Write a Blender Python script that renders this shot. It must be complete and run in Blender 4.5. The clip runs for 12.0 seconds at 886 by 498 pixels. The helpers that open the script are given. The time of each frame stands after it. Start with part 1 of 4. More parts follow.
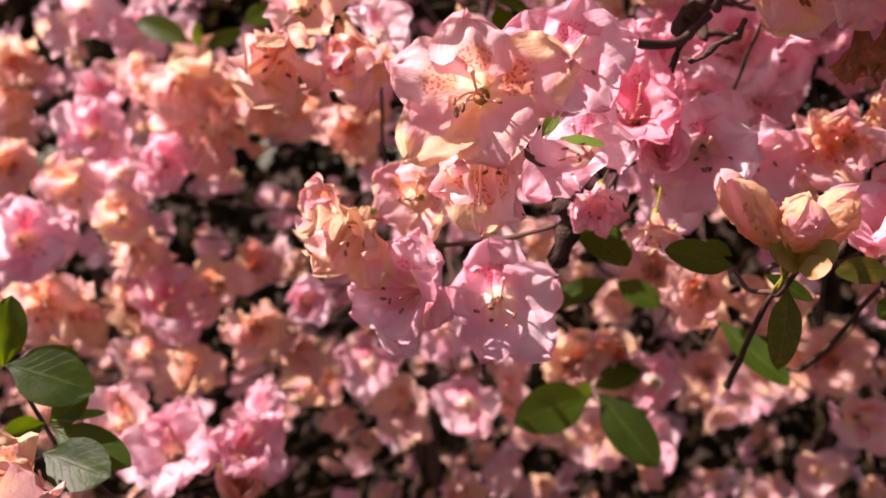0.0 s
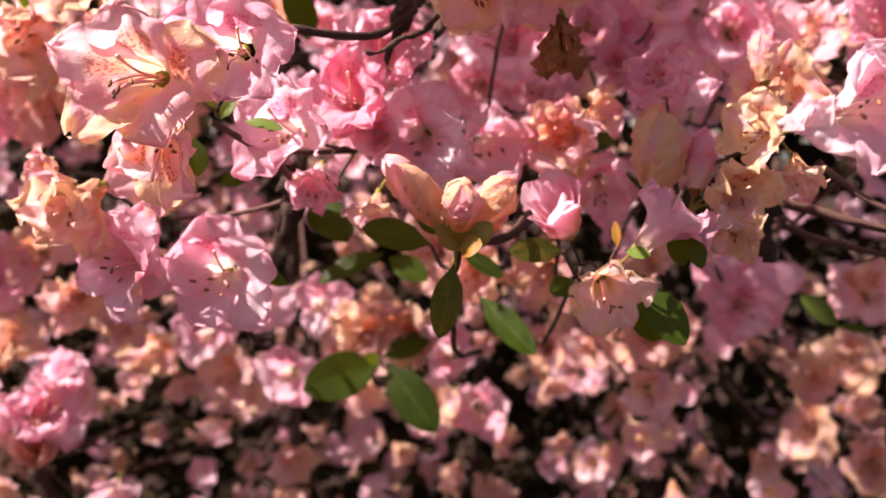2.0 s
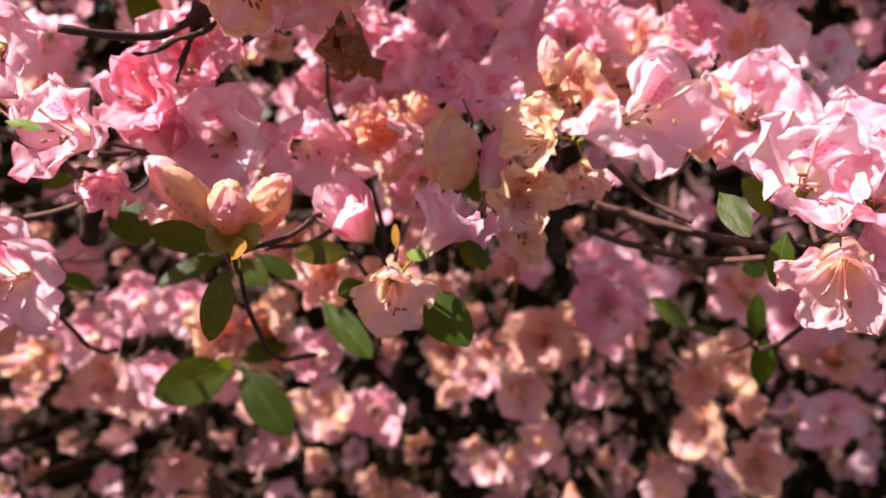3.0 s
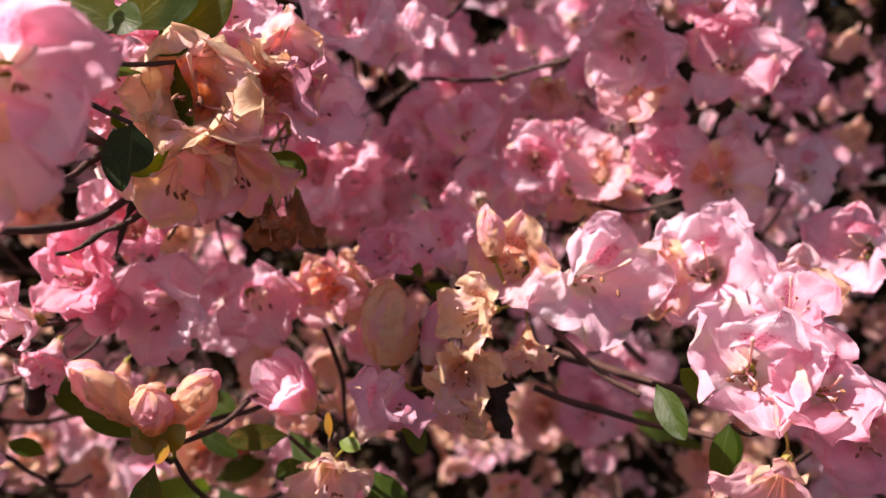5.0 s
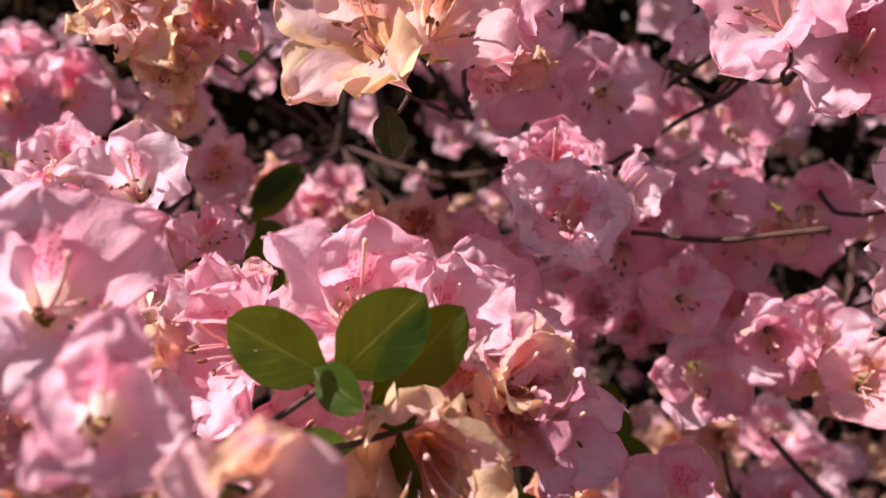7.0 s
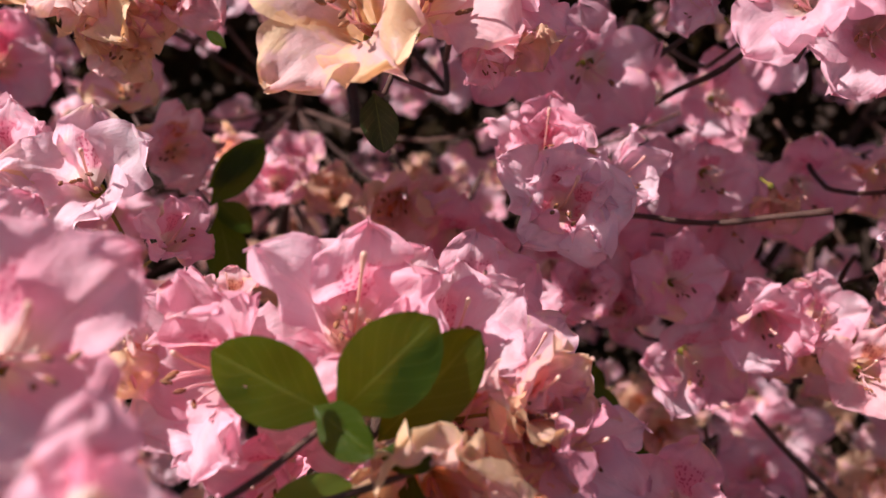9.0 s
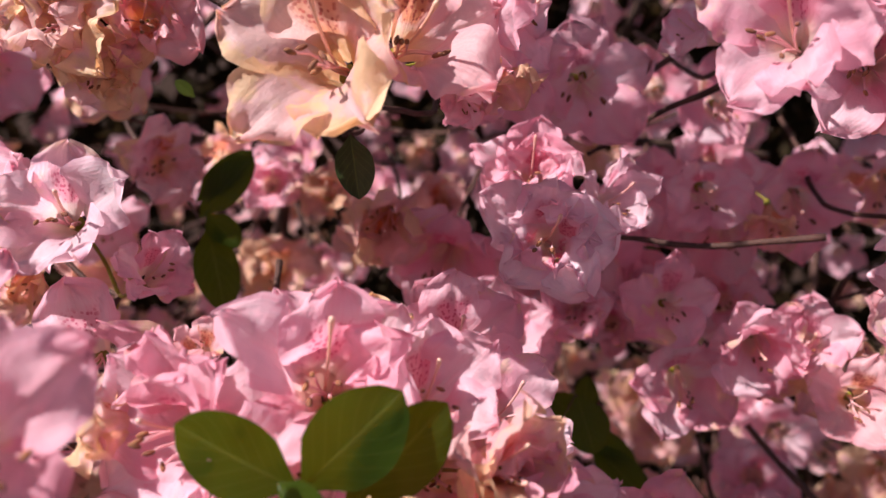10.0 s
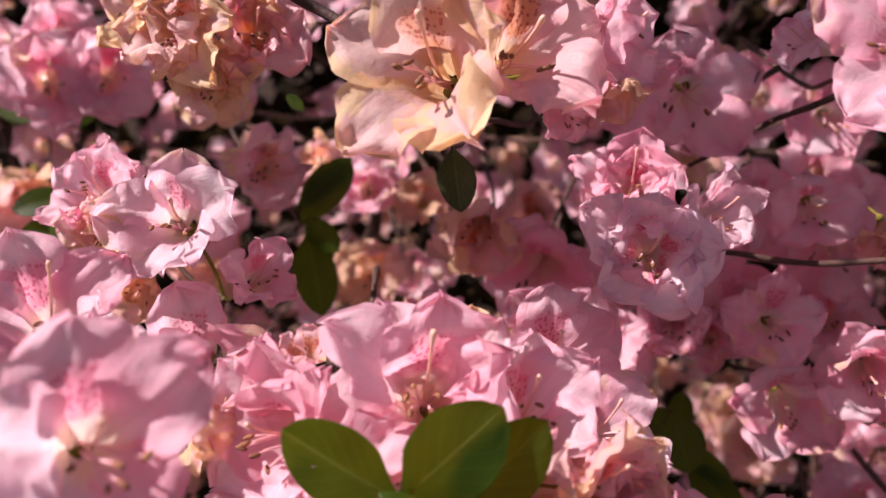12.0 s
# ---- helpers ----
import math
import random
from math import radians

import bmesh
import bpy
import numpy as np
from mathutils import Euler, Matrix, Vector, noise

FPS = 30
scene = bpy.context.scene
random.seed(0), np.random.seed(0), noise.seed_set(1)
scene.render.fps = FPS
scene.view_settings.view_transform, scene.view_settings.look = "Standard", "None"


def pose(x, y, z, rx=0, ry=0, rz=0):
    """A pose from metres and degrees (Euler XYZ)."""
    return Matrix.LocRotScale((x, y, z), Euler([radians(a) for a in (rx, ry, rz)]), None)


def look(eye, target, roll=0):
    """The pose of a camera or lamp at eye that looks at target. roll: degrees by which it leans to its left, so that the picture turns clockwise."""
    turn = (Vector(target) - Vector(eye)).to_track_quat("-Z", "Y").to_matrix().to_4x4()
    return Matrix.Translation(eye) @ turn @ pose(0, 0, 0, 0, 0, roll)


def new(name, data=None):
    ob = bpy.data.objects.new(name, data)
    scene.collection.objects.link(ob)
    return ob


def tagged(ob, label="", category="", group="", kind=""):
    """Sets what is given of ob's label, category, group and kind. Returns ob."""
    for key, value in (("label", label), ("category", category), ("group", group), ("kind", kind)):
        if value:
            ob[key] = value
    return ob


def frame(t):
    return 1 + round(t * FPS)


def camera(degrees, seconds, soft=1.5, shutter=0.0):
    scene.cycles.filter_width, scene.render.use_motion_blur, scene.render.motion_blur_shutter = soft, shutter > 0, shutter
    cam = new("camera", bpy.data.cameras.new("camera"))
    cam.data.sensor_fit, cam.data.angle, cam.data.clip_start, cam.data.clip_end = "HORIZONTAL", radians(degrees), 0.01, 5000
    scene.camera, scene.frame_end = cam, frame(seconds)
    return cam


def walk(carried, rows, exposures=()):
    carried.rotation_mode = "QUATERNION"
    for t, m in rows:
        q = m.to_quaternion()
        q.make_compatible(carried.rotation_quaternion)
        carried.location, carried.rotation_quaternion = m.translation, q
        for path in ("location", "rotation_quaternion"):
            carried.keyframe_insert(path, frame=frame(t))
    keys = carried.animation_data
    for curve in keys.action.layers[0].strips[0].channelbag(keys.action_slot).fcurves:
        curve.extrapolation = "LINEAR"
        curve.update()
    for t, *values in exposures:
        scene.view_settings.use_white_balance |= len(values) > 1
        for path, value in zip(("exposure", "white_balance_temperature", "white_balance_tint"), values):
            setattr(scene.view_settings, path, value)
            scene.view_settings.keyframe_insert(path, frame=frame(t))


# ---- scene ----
cam = camera(56.5, 12.0)
PATH = [
    (0, (0.06, 0.039, 1.031), (-0.028, 2.024, 0.808), 0.6),
    (0.5, (0.08, 0.032, 1.037), (0.046, 2.017, 0.794), 0.6),
    (1, (0.106, 0.027, 1.034), (0.105, 2.011, 0.784), 1.4),
    (1.5, (0.118, 0.023, 1.036), (0.147, 2.005, 0.773), 2.1),
    (2, (0.138, 0.019, 1.036), (0.232, 1.997, 0.756), 2.5),
    (2.5, (0.164, 0.014, 1.039), (0.318, 1.987, 0.749), 2.8),
    (3, (0.201, 0.015, 1.038), (0.389, 1.989, 0.774), 2.8),
    (3.2, (0.211, 0.02, 1.046), (0.391, 1.995, 0.788), 3.1),
    (4.8, (0.233, 0.023, 1.095), (0.373, 2.005, 0.871), 1.6),
    (5, (0.234, 0.027, 1.096), (0.343, 2.012, 0.869), 1.4),
    (5.5, (0.229, 0.034, 1.134), (0.267, 2.019, 0.89), 1.2),
    (6, (0.214, 0.053, 1.194), (0.18, 2.028, 0.879), 1.3),
    (6.2, (0.213, 0.068, 1.205), (0.142, 2.033, 0.839), 1.6),
    (6.5, (0.209, 0.082, 1.212), (0.119, 2.035, 0.79), 1.6),
    (7, (0.18, 0.118, 1.215), (0.09, 2.05, 0.707), 1.9),
    (7.2, (0.17, 0.125, 1.219), (0.085, 2.05, 0.682), 2.4),
    (8.8, (0.165, 0.146, 1.226), (0.206, 2.05, 0.617), 2.3),
    (9, (0.164, 0.144, 1.223), (0.209, 2.044, 0.601), 2.2),
    (9.5, (0.169, 0.143, 1.235), (0.215, 2.028, 0.57), 2.3),
    (10, (0.173, 0.155, 1.244), (0.193, 2.027, 0.538), 2.1),
    (10.5, (0.177, 0.163, 1.249), (0.15, 2.022, 0.512), 1.9),
    (11, (0.159, 0.15, 1.251), (0.08, 2.009, 0.515), 1.5),
    (11.5, (0.161, 0.149, 1.249), (0.026, 2.008, 0.524), 1.4),
    (12, (0.169, 0.155, 1.247), (-0.019, 2.017, 0.541), 1.1),
]
walk(cam, [(t, look(eye, target, roll)) for t, eye, target, roll in PATH], [(0, 1.17, 7150, 29), (3, 1.45, 7000, 30), (5, 1.1, 6800, 28), (7, 0.82, 6700, 26), (9, 0.68, 6700, 27), (12, 0.7, 6700, 28)])
cam.data.dof.use_dof = True
cam.data.dof.focus_distance = 0.245
cam.data.dof.aperture_fstop = 11.0

# ---- light ----
SUN_HEIGHT, SUN_TURN = 47.0, -102.0   # degrees above the horizon; turned from straight ahead (+y), minus to the left
world = bpy.data.worlds.new("world")
scene.world = world
world.use_nodes = True
sky = world.node_tree.nodes.new("ShaderNodeTexSky")
sky.sky_type, sky.sun_disc = "NISHITA", False
sky.sun_elevation, sky.sun_rotation = radians(SUN_HEIGHT), radians(SUN_TURN)
backg = world.node_tree.nodes["Background"]
world.node_tree.links.new(sky.outputs[0], backg.inputs[0])
backg.inputs[1].default_value = 0.048
sun = new("sun", bpy.data.lights.new("sun", "SUN"))
sun.data.energy, sun.data.angle, sun.data.color = 5.0, radians(0.53), (1.0, 0.95, 0.89)
toward = Vector((math.sin(radians(SUN_TURN)) * math.cos(radians(SUN_HEIGHT)),
                 math.cos(radians(SUN_TURN)) * math.cos(radians(SUN_HEIGHT)), math.sin(radians(SUN_HEIGHT))))
sun.matrix_world = look(toward * 10, (0, 0, 0))


# ---- materials ----
class Nodes:
    """A short way to write node trees."""

    def __init__(self, name):
        self.mat = bpy.data.materials.new(name)
        self.mat.use_nodes = True
        self.tree = self.mat.node_tree
        self.shader = self.tree.nodes["Principled BSDF"]
        self.out = self.tree.nodes["Material Output"]

    def add(self, kind, operation="", use_clamp=False, interpolation_type="", data_type="", blend_type="", wave_type="", bands_direction=""):
        node = self.tree.nodes.new(kind)
        if operation:
            node.operation, node.use_clamp = operation, use_clamp
        if interpolation_type:
            node.interpolation_type = interpolation_type
        if data_type:
            node.data_type, node.blend_type = data_type, blend_type
        if wave_type:
            node.wave_type, node.bands_direction = wave_type, bands_direction
        return node

    def put(self, value, socket):
        if isinstance(value, bpy.types.NodeSocket):
            self.tree.links.new(value, socket)
        else:
            socket.default_value = value

    def math(self, operation, a, b=0.0, c=0.0, clamp=False):
        node = self.add("ShaderNodeMath", operation=operation, use_clamp=clamp)
        for n, value in enumerate((a, b, c)):
            self.put(value, node.inputs[n])
        return node.outputs[0]

    def step(self, value, low, high, to_low=0.0, to_high=1.0):
        node = self.add("ShaderNodeMapRange", interpolation_type="SMOOTHSTEP")
        for n, v in enumerate((value, low, high, to_low, to_high)):
            self.put(v, node.inputs[n])
        return node.outputs[0]

    def mix(self, factor, a, b, blend="MIX"):
        node = self.add("ShaderNodeMix", data_type="RGBA", blend_type=blend)
        for value, socket in ((factor, node.inputs[0]), (a, node.inputs[6]), (b, node.inputs[7])):
            self.put((*value, 1.0) if isinstance(value, tuple) and len(value) == 3 else value, socket)
        return node.outputs[2]

    def noise(self, vector, scale, detail=3.0, rough=0.55):
        node = self.add("ShaderNodeTexNoise")
        self.put(vector, node.inputs["Vector"])
        node.inputs["Scale"].default_value, node.inputs["Detail"].default_value = scale, detail
        node.inputs["Roughness"].default_value = rough
        return node.outputs[0]

    def chance(self):
        """A number from 0 to 1 for each object and each loose piece of a mesh."""
        both = self.math("ADD", self.add("ShaderNodeObjectInfo").outputs["Random"], self.add("ShaderNodeNewGeometry").outputs["Random Per Island"])
        return self.math("FRACT", both)

    def place(self):
        return self.add("ShaderNodeNewGeometry").outputs["Position"]

    def bump(self, height, strength, distance):
        node = self.add("ShaderNodeBump")
        self.put(height, node.inputs["Height"])
        node.inputs["Strength"].default_value, node.inputs["Distance"].default_value = strength, distance
        return node.outputs[0]


def petal_material(name, tint, deep, throat, patch, patch_low, spots, spot=(0.62, 0.05, 0.12), blush=(0.85, 0.22, 0.34), through_light=0.6):
    """A thin petal: tint to deep over its length, a pale throat, faded patches, veins, freckles on the upper petal."""
    m = Nodes(name)
    uv = m.add("ShaderNodeUVMap").outputs[0]
    parts = m.add("ShaderNodeSeparateXYZ")
    m.put(uv, parts.inputs[0])
    along, across = parts.outputs[0], parts.outputs[1]
    side = m.math("ABSOLUTE", m.math("SUBTRACT", across, 0.5))
    place, chance = m.place(), m.chance()
    broad, fine = m.noise(place, 55.0, 2.0), m.noise(place, 420.0, 4.0)
    colour = m.mix(m.step(m.math("ADD", m.math("MULTIPLY", broad, 0.9), m.math("MULTIPLY", chance, 0.45)), 0.35, 1.0), tint, deep)
    rim = m.math("MAXIMUM", m.step(side, 0.33, 0.5), m.step(along, 0.9, 1.0))
    colour = m.mix(m.math("MULTIPLY", rim, 0.45), colour, deep)
    colour = m.mix(m.math("MULTIPLY", m.step(side, 0.14, 0.0), 0.25), colour, (0.92, 0.70, 0.70))
    colour = m.mix(m.step(along, 0.5, 0.2), colour, throat)
    stretch = m.add("ShaderNodeMapping")
    m.put(uv, stretch.inputs[0])
    stretch.inputs["Scale"].default_value = (1.5, 14.0, 1.0)
    vein = m.noise(stretch.outputs[0], 1.6, 3.0)
    colour = m.mix(m.math("MULTIPLY", m.step(vein, 0.5, 0.66), 0.32), colour, deep)
    worn = m.math("ADD", m.math("ADD", m.math("MULTIPLY", m.noise(place, 85.0, 4.0, 0.6), 0.8), m.math("MULTIPLY", side, 0.35)), m.math("MULTIPLY", chance, 0.3))
    colour = m.mix(m.step(worn, patch_low, patch_low + 0.16), colour, patch)
    brown = m.math("MULTIPLY", m.step(worn, patch_low + 0.26, patch_low + 0.36), m.step(fine, 0.45, 0.7))
    colour = m.mix(m.math("MULTIPLY", brown, 0.7), colour, (0.30, 0.12, 0.04))
    if spots:
        cells = m.add("ShaderNodeTexVoronoi")
        scaled = m.add("ShaderNodeMapping")
        m.put(uv, scaled.inputs[0])
        scaled.inputs["Scale"].default_value = (24.0, 17.0, 1.0)
        m.put(scaled.outputs[0], cells.inputs["Vector"])
        cells.inputs["Scale"].default_value = 1.0
        dot = m.step(cells.outputs["Distance"], 0.48, 0.30)
        zone = m.math("MULTIPLY", m.step(side, 0.3, 0.14), m.math("MULTIPLY", m.step(along, 0.32, 0.4), m.step(along, 0.80, 0.66)))
        colour = m.mix(m.math("MULTIPLY", zone, m.step(broad, 0.25, 0.6, 0.45, 0.85)), colour, blush)
        colour = m.mix(m.math("MULTIPLY", m.math("MULTIPLY", dot, zone), 0.75), colour, spot)
    m.put(colour, m.shader.inputs["Base Color"])
    m.shader.inputs["Roughness"].default_value = 0.5
    m.shader.inputs["Specular IOR Level"].default_value = 0.35
    relief = m.math("ADD", m.math("MULTIPLY", vein, 0.4), m.math("ADD", m.math("MULTIPLY", fine, 0.4), m.math("MULTIPLY", m.noise(place, 170.0, 3.0), 1.3)))
    bump = m.bump(relief, 0.45, 0.0013)
    m.put(bump, m.shader.inputs["Normal"])
    thin = m.add("ShaderNodeBsdfTranslucent")
    m.put(m.mix(0.1, colour, deep), thin.inputs[0])
    m.put(bump, thin.inputs["Normal"])
    both = m.add("ShaderNodeMixShader")
    both.inputs[0].default_value = through_light
    m.put(m.shader.outputs[0], both.inputs[1])
    m.put(thin.outputs[0], both.inputs[2])
    m.put(both.outputs[0], m.out.inputs[0])
    return m.mat


PINK = dict(tint=(0.95, 0.76, 0.82), deep=(0.91, 0.44, 0.55), throat=(0.93, 0.76, 0.64), patch=(0.91, 0.66, 0.48), patch_low=0.80)
PALE = dict(tint=(0.96, 0.85, 0.88), deep=(0.92, 0.58, 0.68), throat=(0.91, 0.78, 0.68), patch=(0.91, 0.74, 0.60), patch_low=0.78)
DEEP = dict(tint=(0.94, 0.55, 0.64), deep=(0.90, 0.36, 0.48), throat=(0.88, 0.48, 0.52), patch=(0.90, 0.52, 0.51), patch_low=0.88)
FADE = dict(tint=(0.95, 0.69, 0.70), deep=(0.89, 0.44, 0.50), throat=(0.90, 0.64, 0.40), patch=(0.91, 0.65, 0.40), patch_low=0.66)
WILT = dict(tint=(0.85, 0.55, 0.50), deep=(0.82, 0.43, 0.44), throat=(0.62, 0.28, 0.12), patch=(0.82, 0.56, 0.37), patch_low=0.57)
DRY = dict(tint=(0.46, 0.22, 0.11), deep=(0.54, 0.26, 0.18), throat=(0.30, 0.11, 0.04), patch=(0.38, 0.19, 0.08), patch_low=0.48)
BUD = dict(tint=(0.94, 0.60, 0.62), deep=(0.90, 0.40, 0.48), throat=(0.86, 0.50, 0.18), patch=(0.88, 0.63, 0.40), patch_low=0.56)
CREAM = dict(tint=(0.93, 0.71, 0.66), deep=(0.90, 0.54, 0.55), throat=(0.86, 0.54, 0.25), patch=(0.91, 0.68, 0.42), patch_low=0.55)
SHADES = {"bud": BUD, "cream": CREAM, "pink": PINK, "pale": PALE, "deep": DEEP, "fade": FADE, "wilt": WILT, "dry": DRY}
OLD = ("fade", "wilt", "dry", "cream", "bud")
PETAL = {kind: petal_material("petal_" + kind, spots=False, **shade) for kind, shade in SHADES.items()}
FRECKLED = {kind: petal_material("petal_freckled_" + kind, spots=True, spot=(0.50, 0.05, 0.05) if kind in OLD else (0.62, 0.05, 0.15), blush=(0.85, 0.33, 0.12) if kind in OLD else (0.88, 0.28, 0.40), **shade)
            for kind, shade in SHADES.items()}


def plain_material(name, light, dark, scale, rough=0.5, bump=0.3, distance=0.001, through_light=0.0, gloss=0.4):
    m = Nodes(name)
    place = m.place()
    broad, fine = m.noise(place, scale, 3.0), m.noise(place, scale * 9.0, 4.0)
    value = m.math("ADD", m.math("MULTIPLY", broad, 0.6), m.math("ADD", m.math("MULTIPLY", fine, 0.35), m.math("MULTIPLY", m.chance(), 0.3)))
    colour = m.mix(m.step(value, 0.35, 0.9), dark, light)
    m.put(colour, m.shader.inputs["Base Color"])
    m.shader.inputs["Roughness"].default_value = rough
    m.shader.inputs["Specular IOR Level"].default_value = gloss
    normal = m.bump(fine, bump, distance)
    m.put(normal, m.shader.inputs["Normal"])
    if through_light:
        thin = m.add("ShaderNodeBsdfTranslucent")
        m.put(colour, thin.inputs[0])
        both = m.add("ShaderNodeMixShader")
        both.inputs[0].default_value = through_light
        m.put(m.shader.outputs[0], both.inputs[1])
        m.put(thin.outputs[0], both.inputs[2])
        m.put(both.outputs[0], m.out.inputs[0])
    return m.mat


def leaf_material(name, light, dark, rust=0.0, glow=(0.26, 0.40, 0.003), gloss=0.2, rough=0.42):
    m = Nodes(name)
    uv = m.add("ShaderNodeUVMap").outputs[0]
    parts = m.add("ShaderNodeSeparateXYZ")
    m.put(uv, parts.inputs[0])
    along, side = parts.outputs[0], m.math("ABSOLUTE", m.math("SUBTRACT", parts.outputs[1], 0.5))
    place = m.place()
    broad, fine = m.noise(place, 70.0, 3.0), m.noise(place, 900.0, 4.0)
    colour = m.mix(m.step(m.math("ADD", m.math("MULTIPLY", broad, 0.7), m.math("MULTIPLY", m.chance(), 0.4)), 0.3, 0.8), dark, light)
    rib = m.step(side, 0.035, 0.008)
    wave = m.add("ShaderNodeTexWave", wave_type="BANDS", bands_direction="X")
    slant = m.add("ShaderNodeCombineXYZ")
    m.put(m.math("SUBTRACT", along, m.math("MULTIPLY", side, 0.75)), slant.inputs[0])
    m.put(slant.outputs[0], wave.inputs["Vector"])
    wave.inputs["Scale"].default_value = 2.1
    wave.inputs["Distortion"].default_value = 0.6
    veins = m.math("MAXIMUM", rib, m.math("MULTIPLY", m.step(wave.outputs["Fac"], 0.95, 1.0), 0.55))
    colour = m.mix(m.math("MULTIPLY", veins, 0.3), colour, (0.13, 0.19, 0.04))
    if rust:
        colour = m.mix(m.math("MULTIPLY", m.step(m.noise(place, 420.0, 5.0, 0.7), 0.46, 0.62), rust), colour, (0.20, 0.085, 0.02))
    m.put(colour, m.shader.inputs["Base Color"])
    m.shader.inputs["Roughness"].default_value = rough
    m.shader.inputs["Specular IOR Level"].default_value = gloss
    m.put(m.bump(m.math("SUBTRACT", m.math("MULTIPLY", fine, 0.6), m.math("MULTIPLY", veins, 0.35)), 0.4, 0.0006), m.shader.inputs["Normal"])
    thin = m.add("ShaderNodeBsdfTranslucent")
    m.put(m.mix(0.75, m.mix(m.math("MULTIPLY", veins, 0.3), colour, (0.4, 0.4, 0.1)), glow), thin.inputs[0])
    both = m.add("ShaderNodeMixShader")
    both.inputs[0].default_value = 0.41
    m.put(m.shader.outputs[0], both.inputs[1])
    m.put(thin.outputs[0], both.inputs[2])
    m.put(both.outputs[0], m.out.inputs[0])
    return m.mat


LEAF = leaf_material("leaf", (0.030, 0.062, 0.004), (0.014, 0.032, 0.003))
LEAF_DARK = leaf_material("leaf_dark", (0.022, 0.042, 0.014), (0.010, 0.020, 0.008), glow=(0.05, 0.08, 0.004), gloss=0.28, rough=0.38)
# Brown-black in place of leaf green: the shade of the deep gaps as colour.
SHADE_LEAF = leaf_material("shade_leaf", (0.034, 0.021, 0.011), (0.014, 0.009, 0.005), glow=(0.04, 0.026, 0.010), gloss=0.08, rough=0.75)
LEAF_YOUNG = leaf_material("leaf_young", (0.17, 0.25, 0.04), (0.10, 0.17, 0.03))
LEAF_RUSTY = leaf_material("leaf_rusty", (0.060, 0.078, 0.010), (0.022, 0.036, 0.005), rust=0.6)
BARK = plain_material("bark", (0.10, 0.062, 0.045), (0.025, 0.015, 0.012), 90.0, 0.85, 0.9, 0.002, gloss=0.2)
TWIG = plain_material("twig", (0.11, 0.055, 0.04), (0.04, 0.02, 0.016), 120.0, 0.65, 0.6, 0.001, gloss=0.3)
CALYX = plain_material("calyx", (0.36, 0.34, 0.05), (0.26, 0.20, 0.03), 150.0, 0.5, 0.3, 0.0005, 0.3)
SCALE_LEAF = plain_material("bud_scale", (0.30, 0.25, 0.02), (0.36, 0.12, 0.01), 260.0, 0.35, 0.3, 0.0005, 0.35, 0.6)
FILAMENT = plain_material("filament", (0.90, 0.62, 0.62), (0.86, 0.50, 0.52), 200.0, 0.45, 0.1, 0.0003, 0.3)
STYLE = plain_material("style", (0.88, 0.62, 0.46), (0.86, 0.50, 0.46), 200.0, 0.45, 0.1, 0.0003, 0.3)
ANTHER = plain_material("anther", (0.34, 0.15, 0.06), (0.16, 0.05, 0.03), 700.0, 0.7, 0.5, 0.0004)
MULCH = plain_material("mulch", (0.085, 0.052, 0.035), (0.028, 0.018, 0.013), 14.0, 0.95, 1.0, 0.02, gloss=0.1)


# ---- mesh makers ----
def grid_mesh(name, points, mats, slots=None):
    """A sheet from a grid of points [along][across], with UVs along and across."""
    rows, cols = len(points), len(points[0])
    mesh = bpy.data.meshes.new(name)
    verts = [p for row in points for p in row]
    faces = [(i * cols + j, i * cols + j + 1, (i + 1) * cols + j + 1, (i + 1) * cols + j) for i in range(rows - 1) for j in range(cols - 1)]
    mesh.from_pydata(verts, [], faces)
    layer = mesh.uv_layers.new(name="UVMap")
    index = np.empty(len(mesh.loops), int)
    mesh.loops.foreach_get("vertex_index", index)
    layer.data.foreach_set("uv", np.stack([(index // cols) / (rows - 1), (index % cols) / (cols - 1)], 1).astype(np.float32).ravel())
    mesh.polygons.foreach_set("use_smooth", np.ones(len(faces), bool))
    for mat in mats:
        mesh.materials.append(mat)
    return mesh


def tube_mesh(name, points, radii, mat, sides=6):
    """A closed tapered tube along points."""
    points = [Vector(p) for p in points]
    verts, faces = [], []
    ahead = (points[1] - points[0]).normalized()
    across = ahead.orthogonal().normalized()
    for n, p in enumerate(points):
        ahead = (points[min(n + 1, len(points) - 1)] - points[max(n - 1, 0)]).normalized()
        across = (across - ahead * across.dot(ahead)).normalized()
        over = ahead.cross(across)
        for k in range(sides):
            a = 2 * math.pi * k / sides
            verts.append(p + radii[n] * (math.cos(a) * across + math.sin(a) * over))
    for n in range(len(points) - 1):
        for k in range(sides):
            l = (k + 1) % sides
            faces.append((n * sides + k, n * sides + l, (n + 1) * sides + l, (n + 1) * sides + k))
    faces.append(tuple(range(sides - 1, -1, -1)))
    faces.append(tuple(range((len(points) - 1) * sides, len(points) * sides)))
    mesh = bpy.data.meshes.new(name)
    mesh.from_pydata(verts, [], faces)
    mesh.polygons.foreach_set("use_smooth", np.ones(len(faces), bool))
    mesh.materials.append(mat)
    return mesh


